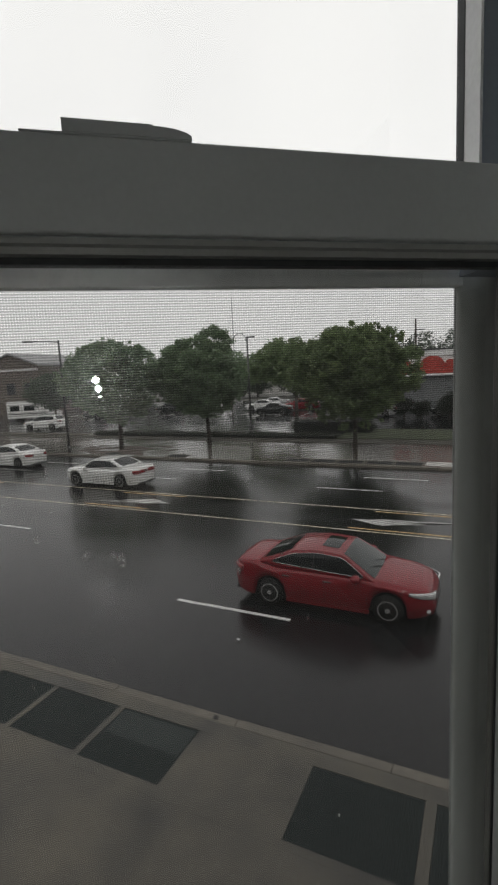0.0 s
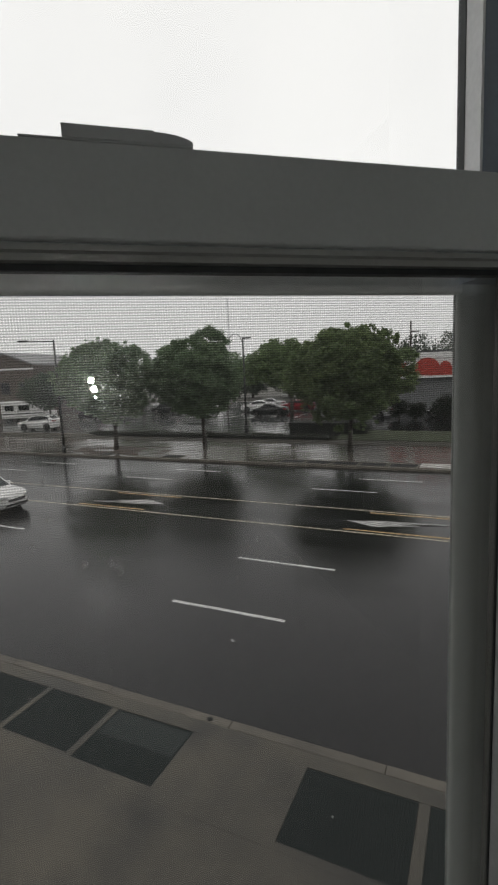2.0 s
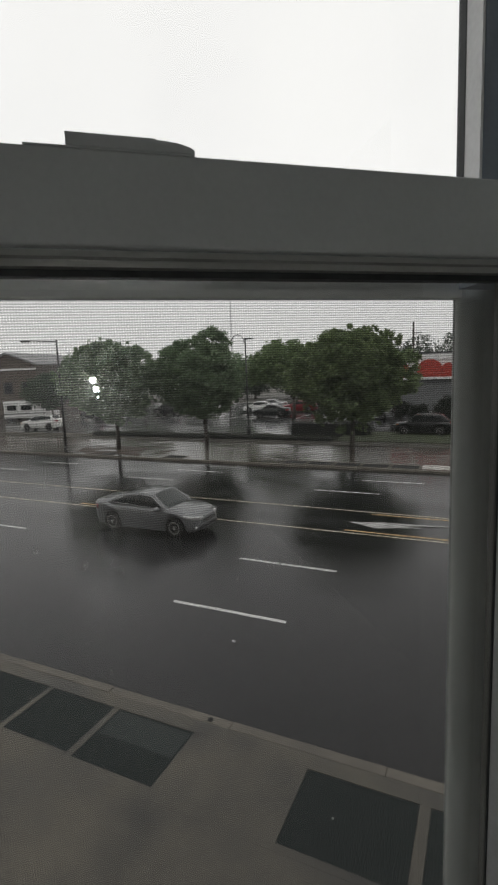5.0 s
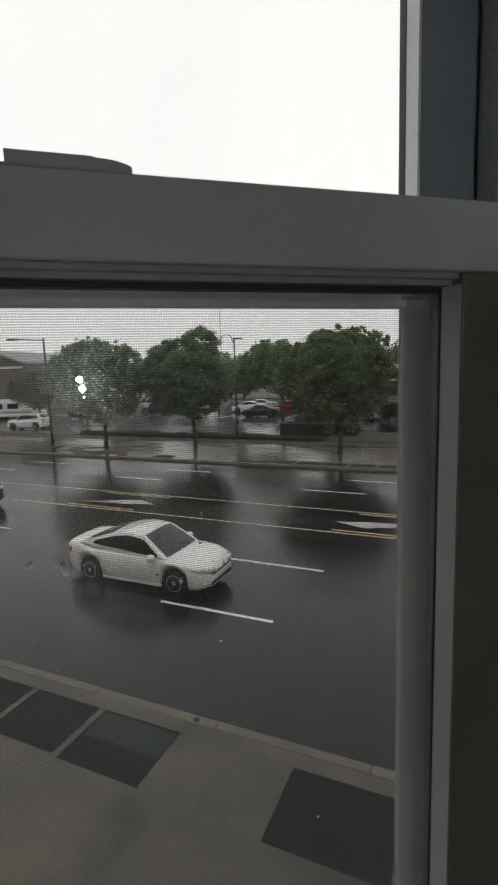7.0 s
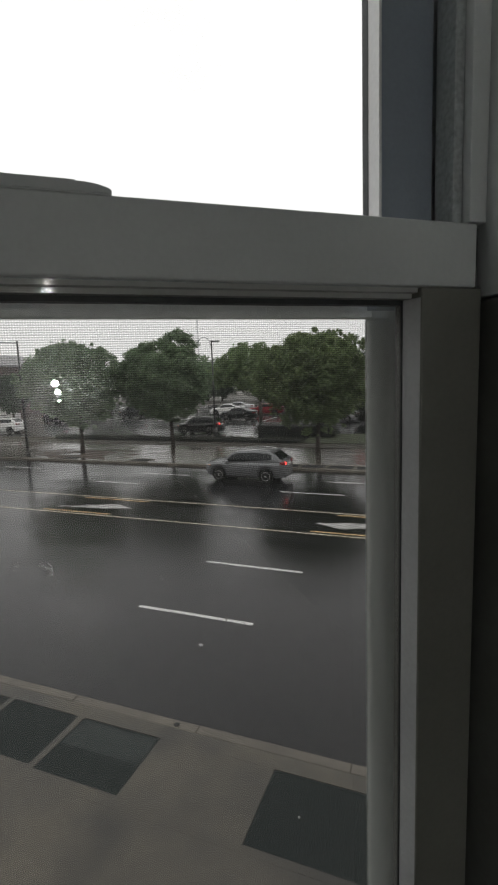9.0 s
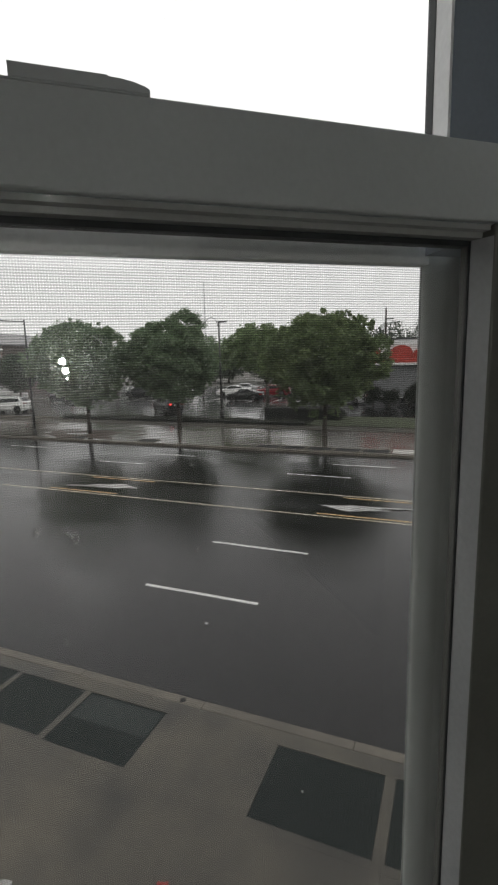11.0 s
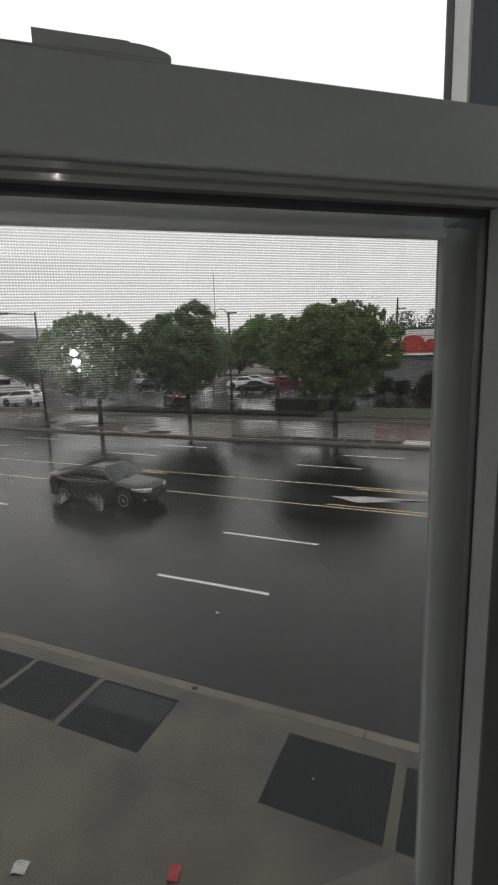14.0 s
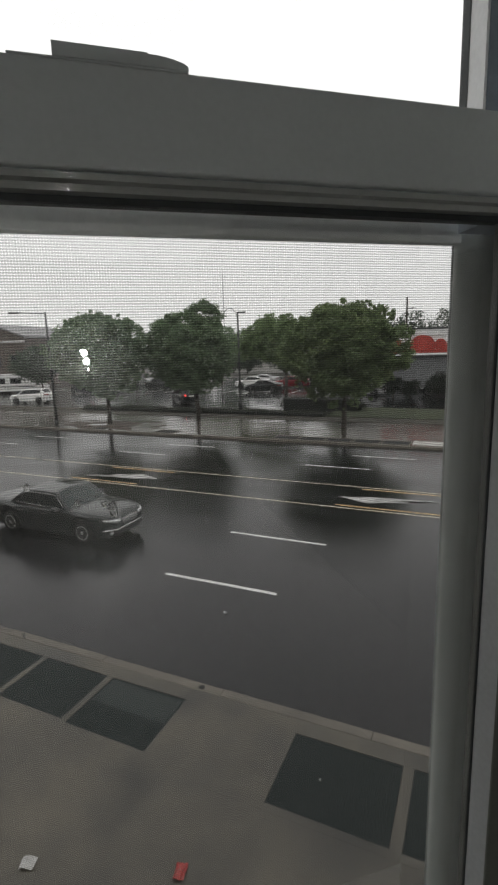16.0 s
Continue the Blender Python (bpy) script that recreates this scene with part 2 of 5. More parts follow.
def rod(bm, a, b, r0, r1=None, n=10, cap=True):
    """A tapered round bar from a to b."""
    a, b = Vector(a), Vector(b)
    d = b - a
    res = bmesh.ops.create_cone(bm, cap_ends=cap, segments=n, radius1=r0, radius2=r0 if r1 is None else r1, depth=d.length)
    bmesh.ops.transform(bm, matrix=Matrix.Translation((a + b) / 2) @ d.to_track_quat("Z", "Y").to_matrix().to_4x4(), verts=res["verts"])
    return res["verts"]


def prism(bm, outline, axis, lo, hi):
    """A 2D outline pushed from lo to hi along an axis ('x', 'y' or 'z')."""
    def put(p, k):
        return {"x": (k, p[0], p[1]), "y": (p[0], k, p[1]), "z": (p[0], p[1], k)}[axis]
    a = [bm.verts.new(put(p, lo)) for p in outline]
    b = [bm.verts.new(put(p, hi)) for p in outline]
    n = len(outline)
    for i in range(n):
        bm.faces.new((a[i], a[(i + 1) % n], b[(i + 1) % n], b[i]))
    bm.faces.new(a[::-1])
    bm.faces.new(b)
    bmesh.ops.recalc_face_normals(bm, faces=bm.faces)


def finish(bm, name, mat, smooth=False):
    me = bpy.data.meshes.new(name)
    bm.to_mesh(me)
    bm.free()
    me.materials.append(mat)
    if smooth:
        me.shade_smooth()
    return me


def part(name, bm, mat, parent=None, label="", smooth=False):
    """Links a bmesh as one mesh object under a thing or part."""
    ob = new(name, finish(bm, name, mat, smooth))
    ob.parent = parent
    if label:
        tagged(ob, label)
    return ob


def rounded(ob, degrees):
    """Smooth shading over all but the sharp edges."""
    ob.data.shade_smooth()
    ob.data.set_sharp_from_angle(angle=radians(degrees))
    return ob


def thing(name, label, category, at=None, group="", kind=""):
    ob = new(name)
    if at is not None:
        ob.matrix_world = at
    return tagged(ob, label, category, group, kind)


def quads(name, verts, faces, mat, parent=None):
    me = bpy.data.meshes.new(name)
    me.from_pydata(verts, [], faces)
    me.materials.append(mat)
    ob = new(name, me)
    ob.parent = parent
    return ob


# ---- the window, in its own axes: x along it, y outwards, z up from eye height ----
EYE_Z = 5.66
MW = Matrix.Translation((0, 0, EYE_Z)) @ pose(0, 0, 0, 0, 0, 40.92)
U0, U1, ZB, ZT = -0.46, 0.3200, -0.74, 0.92          # clear opening of the frame


def build_window():
    win = thing("window_1", "grey vinyl double-hung window with a half insect screen", "window", MW, kind="structure")
    # frame round the opening
    # lower right jamb: no separate liner, its shade is put into the colour
    bm = bmesh.new()
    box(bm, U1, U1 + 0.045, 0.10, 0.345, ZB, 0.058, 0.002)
    part("jamb_shaded", bm, M_JAMB, win, "lower right jamb beside the sash, darkened for shade")
    bm = bmesh.new()
    box(bm, U1, U1 + 0.045, 0.10, 0.345, 0.060, ZT, 0.002)
    part("jamb", bm, M_VINYL, win)
    bm = bmesh.new()
    box(bm, U0 - 0.045, U0, 0.10, 0.345, ZB, ZT, 0.002)
    part("jamb", bm, M_VINYL, win)
    bm = bmesh.new()
    box(bm, U0 - 0.045, U1 + 0.045, 0.10, 0.345, ZT, ZT + 0.045, 0.002)
    part("head", bm, M_VINYL, win)
    bm = bmesh.new()
    box(bm, U0 - 0.06, U1 + 0.06, 0.06, 0.40, ZB - 0.035, ZB, 0.004)
    part("window_sill", bm, M_VINYL, win)
    # stops and tracks on the jamb, above the meeting rail
    for x0, x1, y0, y1, mt, nm in ((0.3045, 0.3200, 0.2560, 0.2642, M_VINYL, "jamb_stop"), (0.2965, 0.3200, 0.2644, 0.2840, M_TRACK, "jamb_track"),
                                   (0.2955, 0.3198, 0.3120, 0.3165, M_VINYL_OUT, "blind_stop")):
        bm = bmesh.new()
        box(bm, x0, x1, y0, y1, 0.1125 if y0 < 0.3 else ZB, ZT, 0.0008)
        part(nm, bm, mt, win)
    # lower sash, the inner one
    low = new("lower_sash")
    low.parent = win
    bm = bmesh.new()
    box(bm, U0 + 0.006, 0.3115, 0.2556, 0.2835, 0.0663, 0.1114, 0.0014)
    part("meeting_rail", bm, M_VINYL, low)
    bm = bmesh.new()
    def ribbed(y, lean, z0, z1):
        """A leaning face with fine extrusion ripples, from z0 down to z1."""
        return [(y + lean * (z0 - z1) * k / 28 + 0.00003 * math.sin(k * 2 * math.pi / 9.3), z0 + (z1 - z0) * k / 28) for k in range(29)]
    prism(bm, [(0.2745, 0.0590), (0.2745, 0.0656), (0.2602, 0.0656)] + ribbed(0.2602, 0.13, 0.0653, 0.0627) + ribbed(0.2668, 0.13, 0.0625, 0.0591), "x", U0 + 0.05, 0.2634)
    rounded(part("glazing_bead", bm, M_GLOSS_BEAD, low), 40)
    bm = bmesh.new()
    box(bm, U0 + 0.05, 0.2634, 0.2600, 0.2740, 0.0657, 0.0662)
    part("groove", bm, M_TRACK, low)
    bm = bmesh.new()
    prism(bm, ((0.2745, 0.0662), (0.2835, 0.0662), (0.2835, 0.0555), (0.2745, 0.0555)), "x", U0 + 0.05, 0.2590)
    part("gasket", bm, M_GASKET, low)
    bm = bmesh.new()
    # right stile in the darkened copy; the left one keeps the plain vinyl
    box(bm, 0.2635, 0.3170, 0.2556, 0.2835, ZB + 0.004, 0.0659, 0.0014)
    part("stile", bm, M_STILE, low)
    bm = bmesh.new()
    prism(bm, ((0.2634, 0.2570), (0.2634, 0.2745), (0.2611, 0.2745), (0.2610, 0.2725), (0.2616, 0.2700), (0.2624, 0.2640)), "z", ZB + 0.05, 0.0588)
    part("glazing_bead", bm, M_VINYL_OUT, low)
    bm = bmesh.new()
    box(bm, 0.2604, 0.2634, 0.2747, 0.2758, ZB + 0.05, 0.0588)
    part("gasket", bm, M_GASKET, low)
    # outer bead takes the same darkened colour as the lower jamb
    bm = bmesh.new()
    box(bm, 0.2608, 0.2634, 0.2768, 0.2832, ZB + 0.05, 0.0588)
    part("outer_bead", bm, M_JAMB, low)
    bm = bmesh.new()
    box(bm, U0 + 0.002, U0 + 0.052, 0.2556, 0.2835, ZB + 0.004, 0.0659, 0.0014)
    part("stile", bm, M_VINYL, low)
    bm = bmesh.new()
    box(bm, U0 + 0.052, 0.2634, 0.2556, 0.2835, ZB + 0.004, ZB + 0.06, 0.0014)
    part("bottom_rail", bm, M_VINYL, low)
    bm = bmesh.new()
    box(bm, U0 + 0.05, 0.2634, 0.2760, 0.2764, ZB + 0.05, 0.0640)
    g = part("glass", bm, M_GLASS_DOUBLE, low)
    g.visible_shadow = False
    bm = bmesh.new()
    box(bm, 0.3171, 0.3199, 0.2640, 0.2830, ZB + 0.004, 0.1112)
    part("weatherstrip", bm, M_GASKET, low)
    # upper sash, the outer one
    up = new("upper_sash")
    up.parent = win
    # right stile darkened in colour; the other upper sash members stay plain vinyl
    bm = bmesh.new()
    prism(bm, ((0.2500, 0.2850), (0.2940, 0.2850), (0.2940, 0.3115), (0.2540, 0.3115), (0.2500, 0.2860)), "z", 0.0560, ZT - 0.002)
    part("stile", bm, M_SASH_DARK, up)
    # whiter than the sash vinyl: skylight on this return is put into its colour
    bm = bmesh.new()
    prism(bm, ((0.2478, 0.2853), (0.2498, 0.2853), (0.2538, 0.3114), (0.2518, 0.3114)), "z", 0.1095, ZT - 0.05)
    part("glazing_bead", bm, M_BEAD, up, "white bead along the glass")
    bm = bmesh.new()
    box(bm, 0.2503, 0.2536, 0.3040, 0.3117, 0.1095, ZT - 0.05)
    part("gasket", bm, M_GASKET, up)
    bm = bmesh.new()
    box(bm, U0 + 0.002, U0 + 0.05, 0.2850, 0.3115, 0.0560, ZT - 0.002, 0.001)
    part("stile", bm, M_VINYL_OUT, up)
    bm = bmesh.new()
    box(bm, U0 + 0.05, 0.2475, 0.2850, 0.3115, 0.0690, 0.1090, 0.001)
    part("meeting_rail", bm, M_VINYL_OUT, up)
    bm = bmesh.new()
    box(bm, U0 + 0.05, 0.2475, 0.2850, 0.3115, ZT - 0.05, ZT - 0.002, 0.001)
    part("top_rail", bm, M_VINYL_OUT, up)
    bm = bmesh.new()
    box(bm, U0 + 0.045, 0.2510, 0.3068, 0.3072, 0.10, ZT - 0.045)
    g = part("glass", bm, M_GLASS, up)
    g.visible_shadow = False
    # half screen outside the lower sash
    scr = thing("insect_screen", "grey framed insect screen behind the lower pane", "window screen", MW)
    # right bar, toned darker in colour than the other three
    bm = bmesh.new()
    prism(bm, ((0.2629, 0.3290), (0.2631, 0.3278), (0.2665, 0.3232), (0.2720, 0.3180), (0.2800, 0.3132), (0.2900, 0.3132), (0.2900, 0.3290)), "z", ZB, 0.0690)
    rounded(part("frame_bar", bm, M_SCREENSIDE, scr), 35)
    for x0, x1, z0, z1 in ((U0 + 0.004, U0 + 0.03, ZB, 0.0690), (U0 + 0.03, 0.2629, 0.0509, 0.0690), (U0 + 0.03, 0.2629, ZB, ZB + 0.02)):
        bm = bmesh.new()
        box(bm, x0, x1, 0.3180, 0.3290, z0, z1, 0.0012)
        part("frame_bar", bm, M_SCREENFRAME, scr)
    vs, fs = [], []
    pitch = 0.00166

    def wire(x0, x1, z0, z1, y):
        k = len(vs)
        vs.extend(((x0, y, z0), (x1, y, z0), (x1, y, z1), (x0, y, z1)))
        fs.append((k, k + 1, k + 2, k + 3))
    z = ZB + 0.02
    while z < 0.0509:
        wire(U0 + 0.03, 0.2629, z - 0.00050, z + 0.00050, 0.3262)
        z += pitch
    x = U0 + 0.03
    while x < 0.2629:
        wire(x - 0.00072, x + 0.00072, ZB + 0.02, 0.0509, 0.3265)
        x += pitch
    mesh_ob = quads("wire_mesh", vs, fs, M_WIRE, scr)
    tagged(mesh_ob, "woven dark wire insect mesh", kind="stuff")
    # sash lock on the meeting rail
    lock = thing("sash_lock", "grey cam lock on top of the meeting rail", "window lock", MW)
    bm = bmesh.new()
    box(bm, -0.0280, 0.0530, 0.2560, 0.2800, 0.1114, 0.1124, 0.0004)
    part("base", bm, M_VINYL, lock)
    bm = bmesh.new()
    prism(bm, ((-0.0088, 0.1124), (0.0530, 0.1124), (0.0527, 0.1142), (0.0505, 0.1154), (0.0450, 0.1168), (0.0390, 0.1175), (0.0340, 0.1176), (0.0335, 0.1182), (-0.0088, 0.1184)), "y", 0.2558, 0.2720)
    part("housing", bm, M_VINYL, lock)
    bm = bmesh.new()
    rod(bm, (0.010, 0.2655, 0.1183), (0.010, 0.2655, 0.1188), 0.005, 0.0045, 16)
    part("pivot", bm, M_VINYL, lock)


def build_room():
    """The room behind the pane: wall with its opening, floor, ceiling and closing walls."""
    def slab(name, label, boxes, mt):
        bm = bmesh.new()
        for b in boxes:
            box(bm, *b)
        ob = new(name, finish(bm, name, mt))
        ob.matrix_world = MW
        tagged(ob, label, "wall", kind="structure")
        return ob
    a, b = U0 - 0.046, U1 + 0.046
    slab("wall_north", "painted wall round the window, rendered outside", ((-1.9, a, 0.11, 0.34, -1.62, 1.25), (b, 1.5, 0.11, 0.34, -1.62, 1.25), (a, b, 0.11, 0.34, -1.62, ZB - 0.036), (a, b, 0.11, 0.34, ZT + 0.046, 1.25)), M_PLASTER)
    # unseen back wall, greyed so its lamplit reflection in the pane stays faint
    slab("wall_south", "unseen back wall of the room, grey to mute its reflection", ((-1.9, 1.5, -7.40, -7.22, -1.62, 1.25),), M_DULL_WALL)
    # unseen side walls set for light: the pale one bounces, the dark one dims
    slab("wall_west", "unseen side wall of the room, pale to bounce light", ((-2.1, -1.902, -7.40, 0.34, -1.62, 1.25),), M_PALE_WALL)
    slab("wall_east", "unseen side wall of the room, dark to cut bounce light", ((1.502, 1.70, -7.40, 0.34, -1.62, 1.25),), M_DARK_WALL)
    slab("floor", "dark wooden floor of the room", ((-2.1, 1.70, -7.40, 0.34, -1.80, -1.622),), M_FLOOR)
    slab("ceiling", "plain pale ceiling of the room", ((-2.1, 1.70, -7.40, 0.34, 1.252, 1.45),), M_PLASTER)
    slab("facade", "rendered outer wall of the building below the window", ((-2.1, 1.70, -7.40, 0.34, -EYE_Z + 0.12, -1.802),), M_STUCCO)
    slab("facade_upper", "rendered outer wall of the building above the window", ((-2.1, 1.70, -7.40, 0.34, 1.452, 4.6),), M_STUCCO)
    # unseen blocks added along the near side to darken what the cars reflect
    for nm, x0, x1, y0, y1 in (("building_row_west", -95, -3.9, -15, -3.4), ("building_row_east", 8.0, 70, -15, 0.6)):
        bm = bmesh.new()
        box(bm, x0, x1, y0, y1, 0.1, 10.0)
        tagged(new(nm, finish(bm, nm, M_STUCCO)), "unseen plain building along the near pavement, added to darken reflections", "building", kind="structure")
    lamp = thing("wall_lamp", "small wall lamp with two lit round bulbs", "lamp", MW)
    c = MW.inverted() @ Vector((4.458, -5.432, 5.552))
    bm = bmesh.new()
    box(bm, c.x - 0.03, c.x + 0.03, -7.22, -7.18, c.z - 0.22, c.z + 0.16, 0.006)
    part("back_plate", bm, M_METAL, lamp)
    for dz, r, dx in ((0.064, 0.046, -0.014), (-0.066, 0.043, 0.016), (-0.180, 0.013, 0.034)):
        bm = bmesh.new()
        bmesh.ops.create_uvsphere(bm, u_segments=20, v_segments=12, radius=r, matrix=Matrix.Translation((c.x + dx, c.y, c.z + dz)))
        part("bulb", bm, M_BULB, lamp, "glowing round bulb", True)
        bm = bmesh.new()
        rod(bm, (c.x + dx, -7.185, c.z + dz), (c.x + dx, c.y - r * 0.8, c.z + dz), 0.008, 0.008)
        part("arm", bm, M_METAL, lamp)


def build_drops():
    """Rain beads and short runs on the outside of the lower pane."""
    m = bpy.data.materials.new("rain_water")
    m.use_nodes = True
    n, l = m.node_tree.nodes, m.node_tree.links
    n.remove(n["Principled BSDF"])
    g = n.new("ShaderNodeBsdfGlass")
    g.inputs["IOR"].default_value, g.inputs["Roughness"].default_value = 1.33, 0.10
    l.new(g.outputs[0], n["Material Output"].inputs[0])
    rng = random.Random(7)
    spots = [(-0.0435, -0.090, 1.0), (0.0005, -0.108, 1.2), (-0.004, -0.104, 0.9), (0.0844, -0.083, 0.5), (-0.0192, -0.103, 0.9), (-0.035, -0.055, 0.8), (0.083, -0.102, 0.45), (0.098, -0.118, 0.55), (0.069, -0.125, 0.6), (-0.021, -0.150, 0.6)]
    spots += [(rng.uniform(-0.09, 0.16), rng.uniform(-0.20, 0.0), rng.uniform(0.35, 0.65)) for _ in range(11)]
    for x, z, k in spots:
        bm = bmesh.new()
        for b in range(3 if k > 0.7 else 1):
            r = 0.0019 * k * (1.0 if b == 0 else rng.uniform(0.35, 0.7))
            off = Vector((0, 0, 0)) if b == 0 else Vector((rng.uniform(-1.5, 1.5), 0, rng.uniform(-0.8, 2.4))) * 0.0016 * k
            run, seed = rng.uniform(1.0, 2.6), Vector((x * 700, z * 700, k * 9 + b))
            ball = bmesh.ops.create_uvsphere(bm, u_segments=18, v_segments=12, radius=1.0)
            for v in ball["verts"]:
                d = noise.noise(v.co * 1.3 + seed)
                e = noise.noise(Vector((v.co.z * 1.5, 0, 0)) + seed)
                v.co = Vector(((v.co.x * (0.95 + 0.35 * d) + 0.35 * e) * r, v.co.y * (0.06 if k > 0.7 else 0.13) * r, v.co.z * run * (1.0 + 0.25 * d) * r)) + off
        ob = new("rain_drop", finish(bm, "rain_drop", m, True))
        ob.matrix_world = MW @ Matrix.Translation((x, 0.2764 + 0.0002, z))
        ob.visible_shadow = False
        tagged(ob, "clear rain drop running down the pane", "water drop", "rain drops on the pane")


build_window()
build_room()
build_drops()

# ---- street ----
ROAD_A, ROAD_B, KERB_H = 6.38, 27.05, 0.14
XL, XR = -170.0, 90.0


def flat(name, label, category, x0, x1, y0, y1, z0, z1, mt, bevel=0.0):
    bm = bmesh.new()
    box(bm, x0, x1, y0, y1, z0, z1, bevel)
    return tagged(new(name, finish(bm, name, mt)), label, category, kind="structure")


def build_street():
    bm = bmesh.new()
    bmesh.ops.create_grid(bm, x_segments=2, y_segments=2, size=2500)
    g = tagged(new("ground", finish(bm, "ground", M_EARTH)), "wide plain ground reaching the horizon", "ground", kind="structure")
    g.location.z = -0.12
    flat("road", "wet black asphalt road with six lanes", "road", XL, XR, ROAD_A - 0.2, ROAD_B + 0.2, -0.1, 0.0, M_ASPHALT)
    flat("lot", "wet asphalt car park beyond the street", "car park", XL, XR, 36.6, 80.0, -0.1, 0.13, M_LOT)
    flat("pavement_far", "wet concrete pavement across the road", "pavement", XL, XR, ROAD_B + 0.20, 34.6, -0.1, KERB_H - 0.004, M_PAVE_FAR)
    flat("verge", "strip of dark leaf litter behind the far pavement", "verge", XL, XR, 34.6, 36.6, -0.1, KERB_H + 0.02, M_VERGE)
    flat("lawn", "mown grass in front of the shop", "grass", -10.5, XR, 36.6, 42.2, -0.1, 0.20, M_GRASS)
    # no lane here: added dark sheet where the wet lot mirrors the shop wall
    flat("lot_dark_sheet", "dark sheet over the lot, standing in for the shop wall's reflection", "road", -10.5, XR, 42.2, 55.9, -0.1, 0.136, M_ASPHALT)
    # kerbs, in lengths
    for y0, y1, nm, lab in ((ROAD_A - 0.19, ROAD_A, "kerb_near", "pale stone kerb in lengths"), (ROAD_B, ROAD_B + 0.20, "kerb_far", "wet stone kerb in lengths")):
        k = thing(nm, lab, "kerb", kind="structure")
        bm = bmesh.new()
        box(bm, -1.2, 1.2, y0, y1, -0.09, KERB_H, 0.02)
        me = finish(bm, "kerb_stone", M_KERB)
        for i in range(40):
            o = new("kerb_stone", me)
            o.parent = k
            o.location = (-72 + i * 2.403, random.uniform(-0.006, 0.006), random.uniform(-0.006, 0.004))
        flat(nm + "_rest", "stone kerb running on", "kerb", XL, -73.3, y0, y1, -0.09, KERB_H, M_KERB)
        flat(nm + "_end", "stone kerb running on", "kerb", 23.4, XR, y0, y1, -0.09, KERB_H, M_KERB)
    # road paint
    def line(name, label, x0, x1, y, w, mt, group=""):
        bm = bmesh.new()
        n = max(1, int((x1 - x0) / 0.5))
        rows = []
        for i in range(n + 1):
            x = x0 + (x1 - x0) * i / n
            e = random.uniform(-0.006, 0.006)
            rows.append((bm.verts.new((x, y - w / 2 + e, 0.004)), bm.verts.new((x, y + w / 2 + e, 0.004))))
        for p, q in zip(rows, rows[1:]):
            bm.faces.new((p[0], q[0], q[1], p[1]))
        return tagged(new(name, finish(bm, name, mt)), label, "road marking", group)
    for y, x0, mid in ((9.87, -7.0, "near"), (13.04, -6.71, "near"), (22.05, -7.25, "far"), (24.60, -5.6, "far")):
        per = 10.95 if mid == "far" else 12.2
        for i in range(-8, 5):
            line("lane_dash", "worn white lane dash on wet asphalt", x0 + i * per, x0 + i * per + 3.03, y, 0.11, M_WHITE_PAINT, "lane dashes")
    for y in (16.43, 19.13):
        line("edge_line", "faded pale yellow line along the turning lane", XL, XR, y, 0.085, M_PALE_LINE)
    for y, s in ((16.43, 0.26), (19.13, -0.26)):
        for i in range(-9, 6):
            x0 = (-4.4 if s > 0 else -3.9) + i * 12.2
            line("yellow_dash", "worn yellow dash beside the solid line", x0, x0 + 3.6, y + s, 0.10, M_YELLOW_PAINT, "yellow dashes")


build_street()

# ---- near pavement: slabs, gratings, litter ----
GRATES = ((-8.40, -7.03, 4.84), (-6.92, -5.54, 4.84), (-5.42, -3.97, 4.80), (-2.12, -0.63, 4.72), (-0.49, 1.00, 4.72))
GY0, GY1, TOP = 4.61, 5.92, 0.14


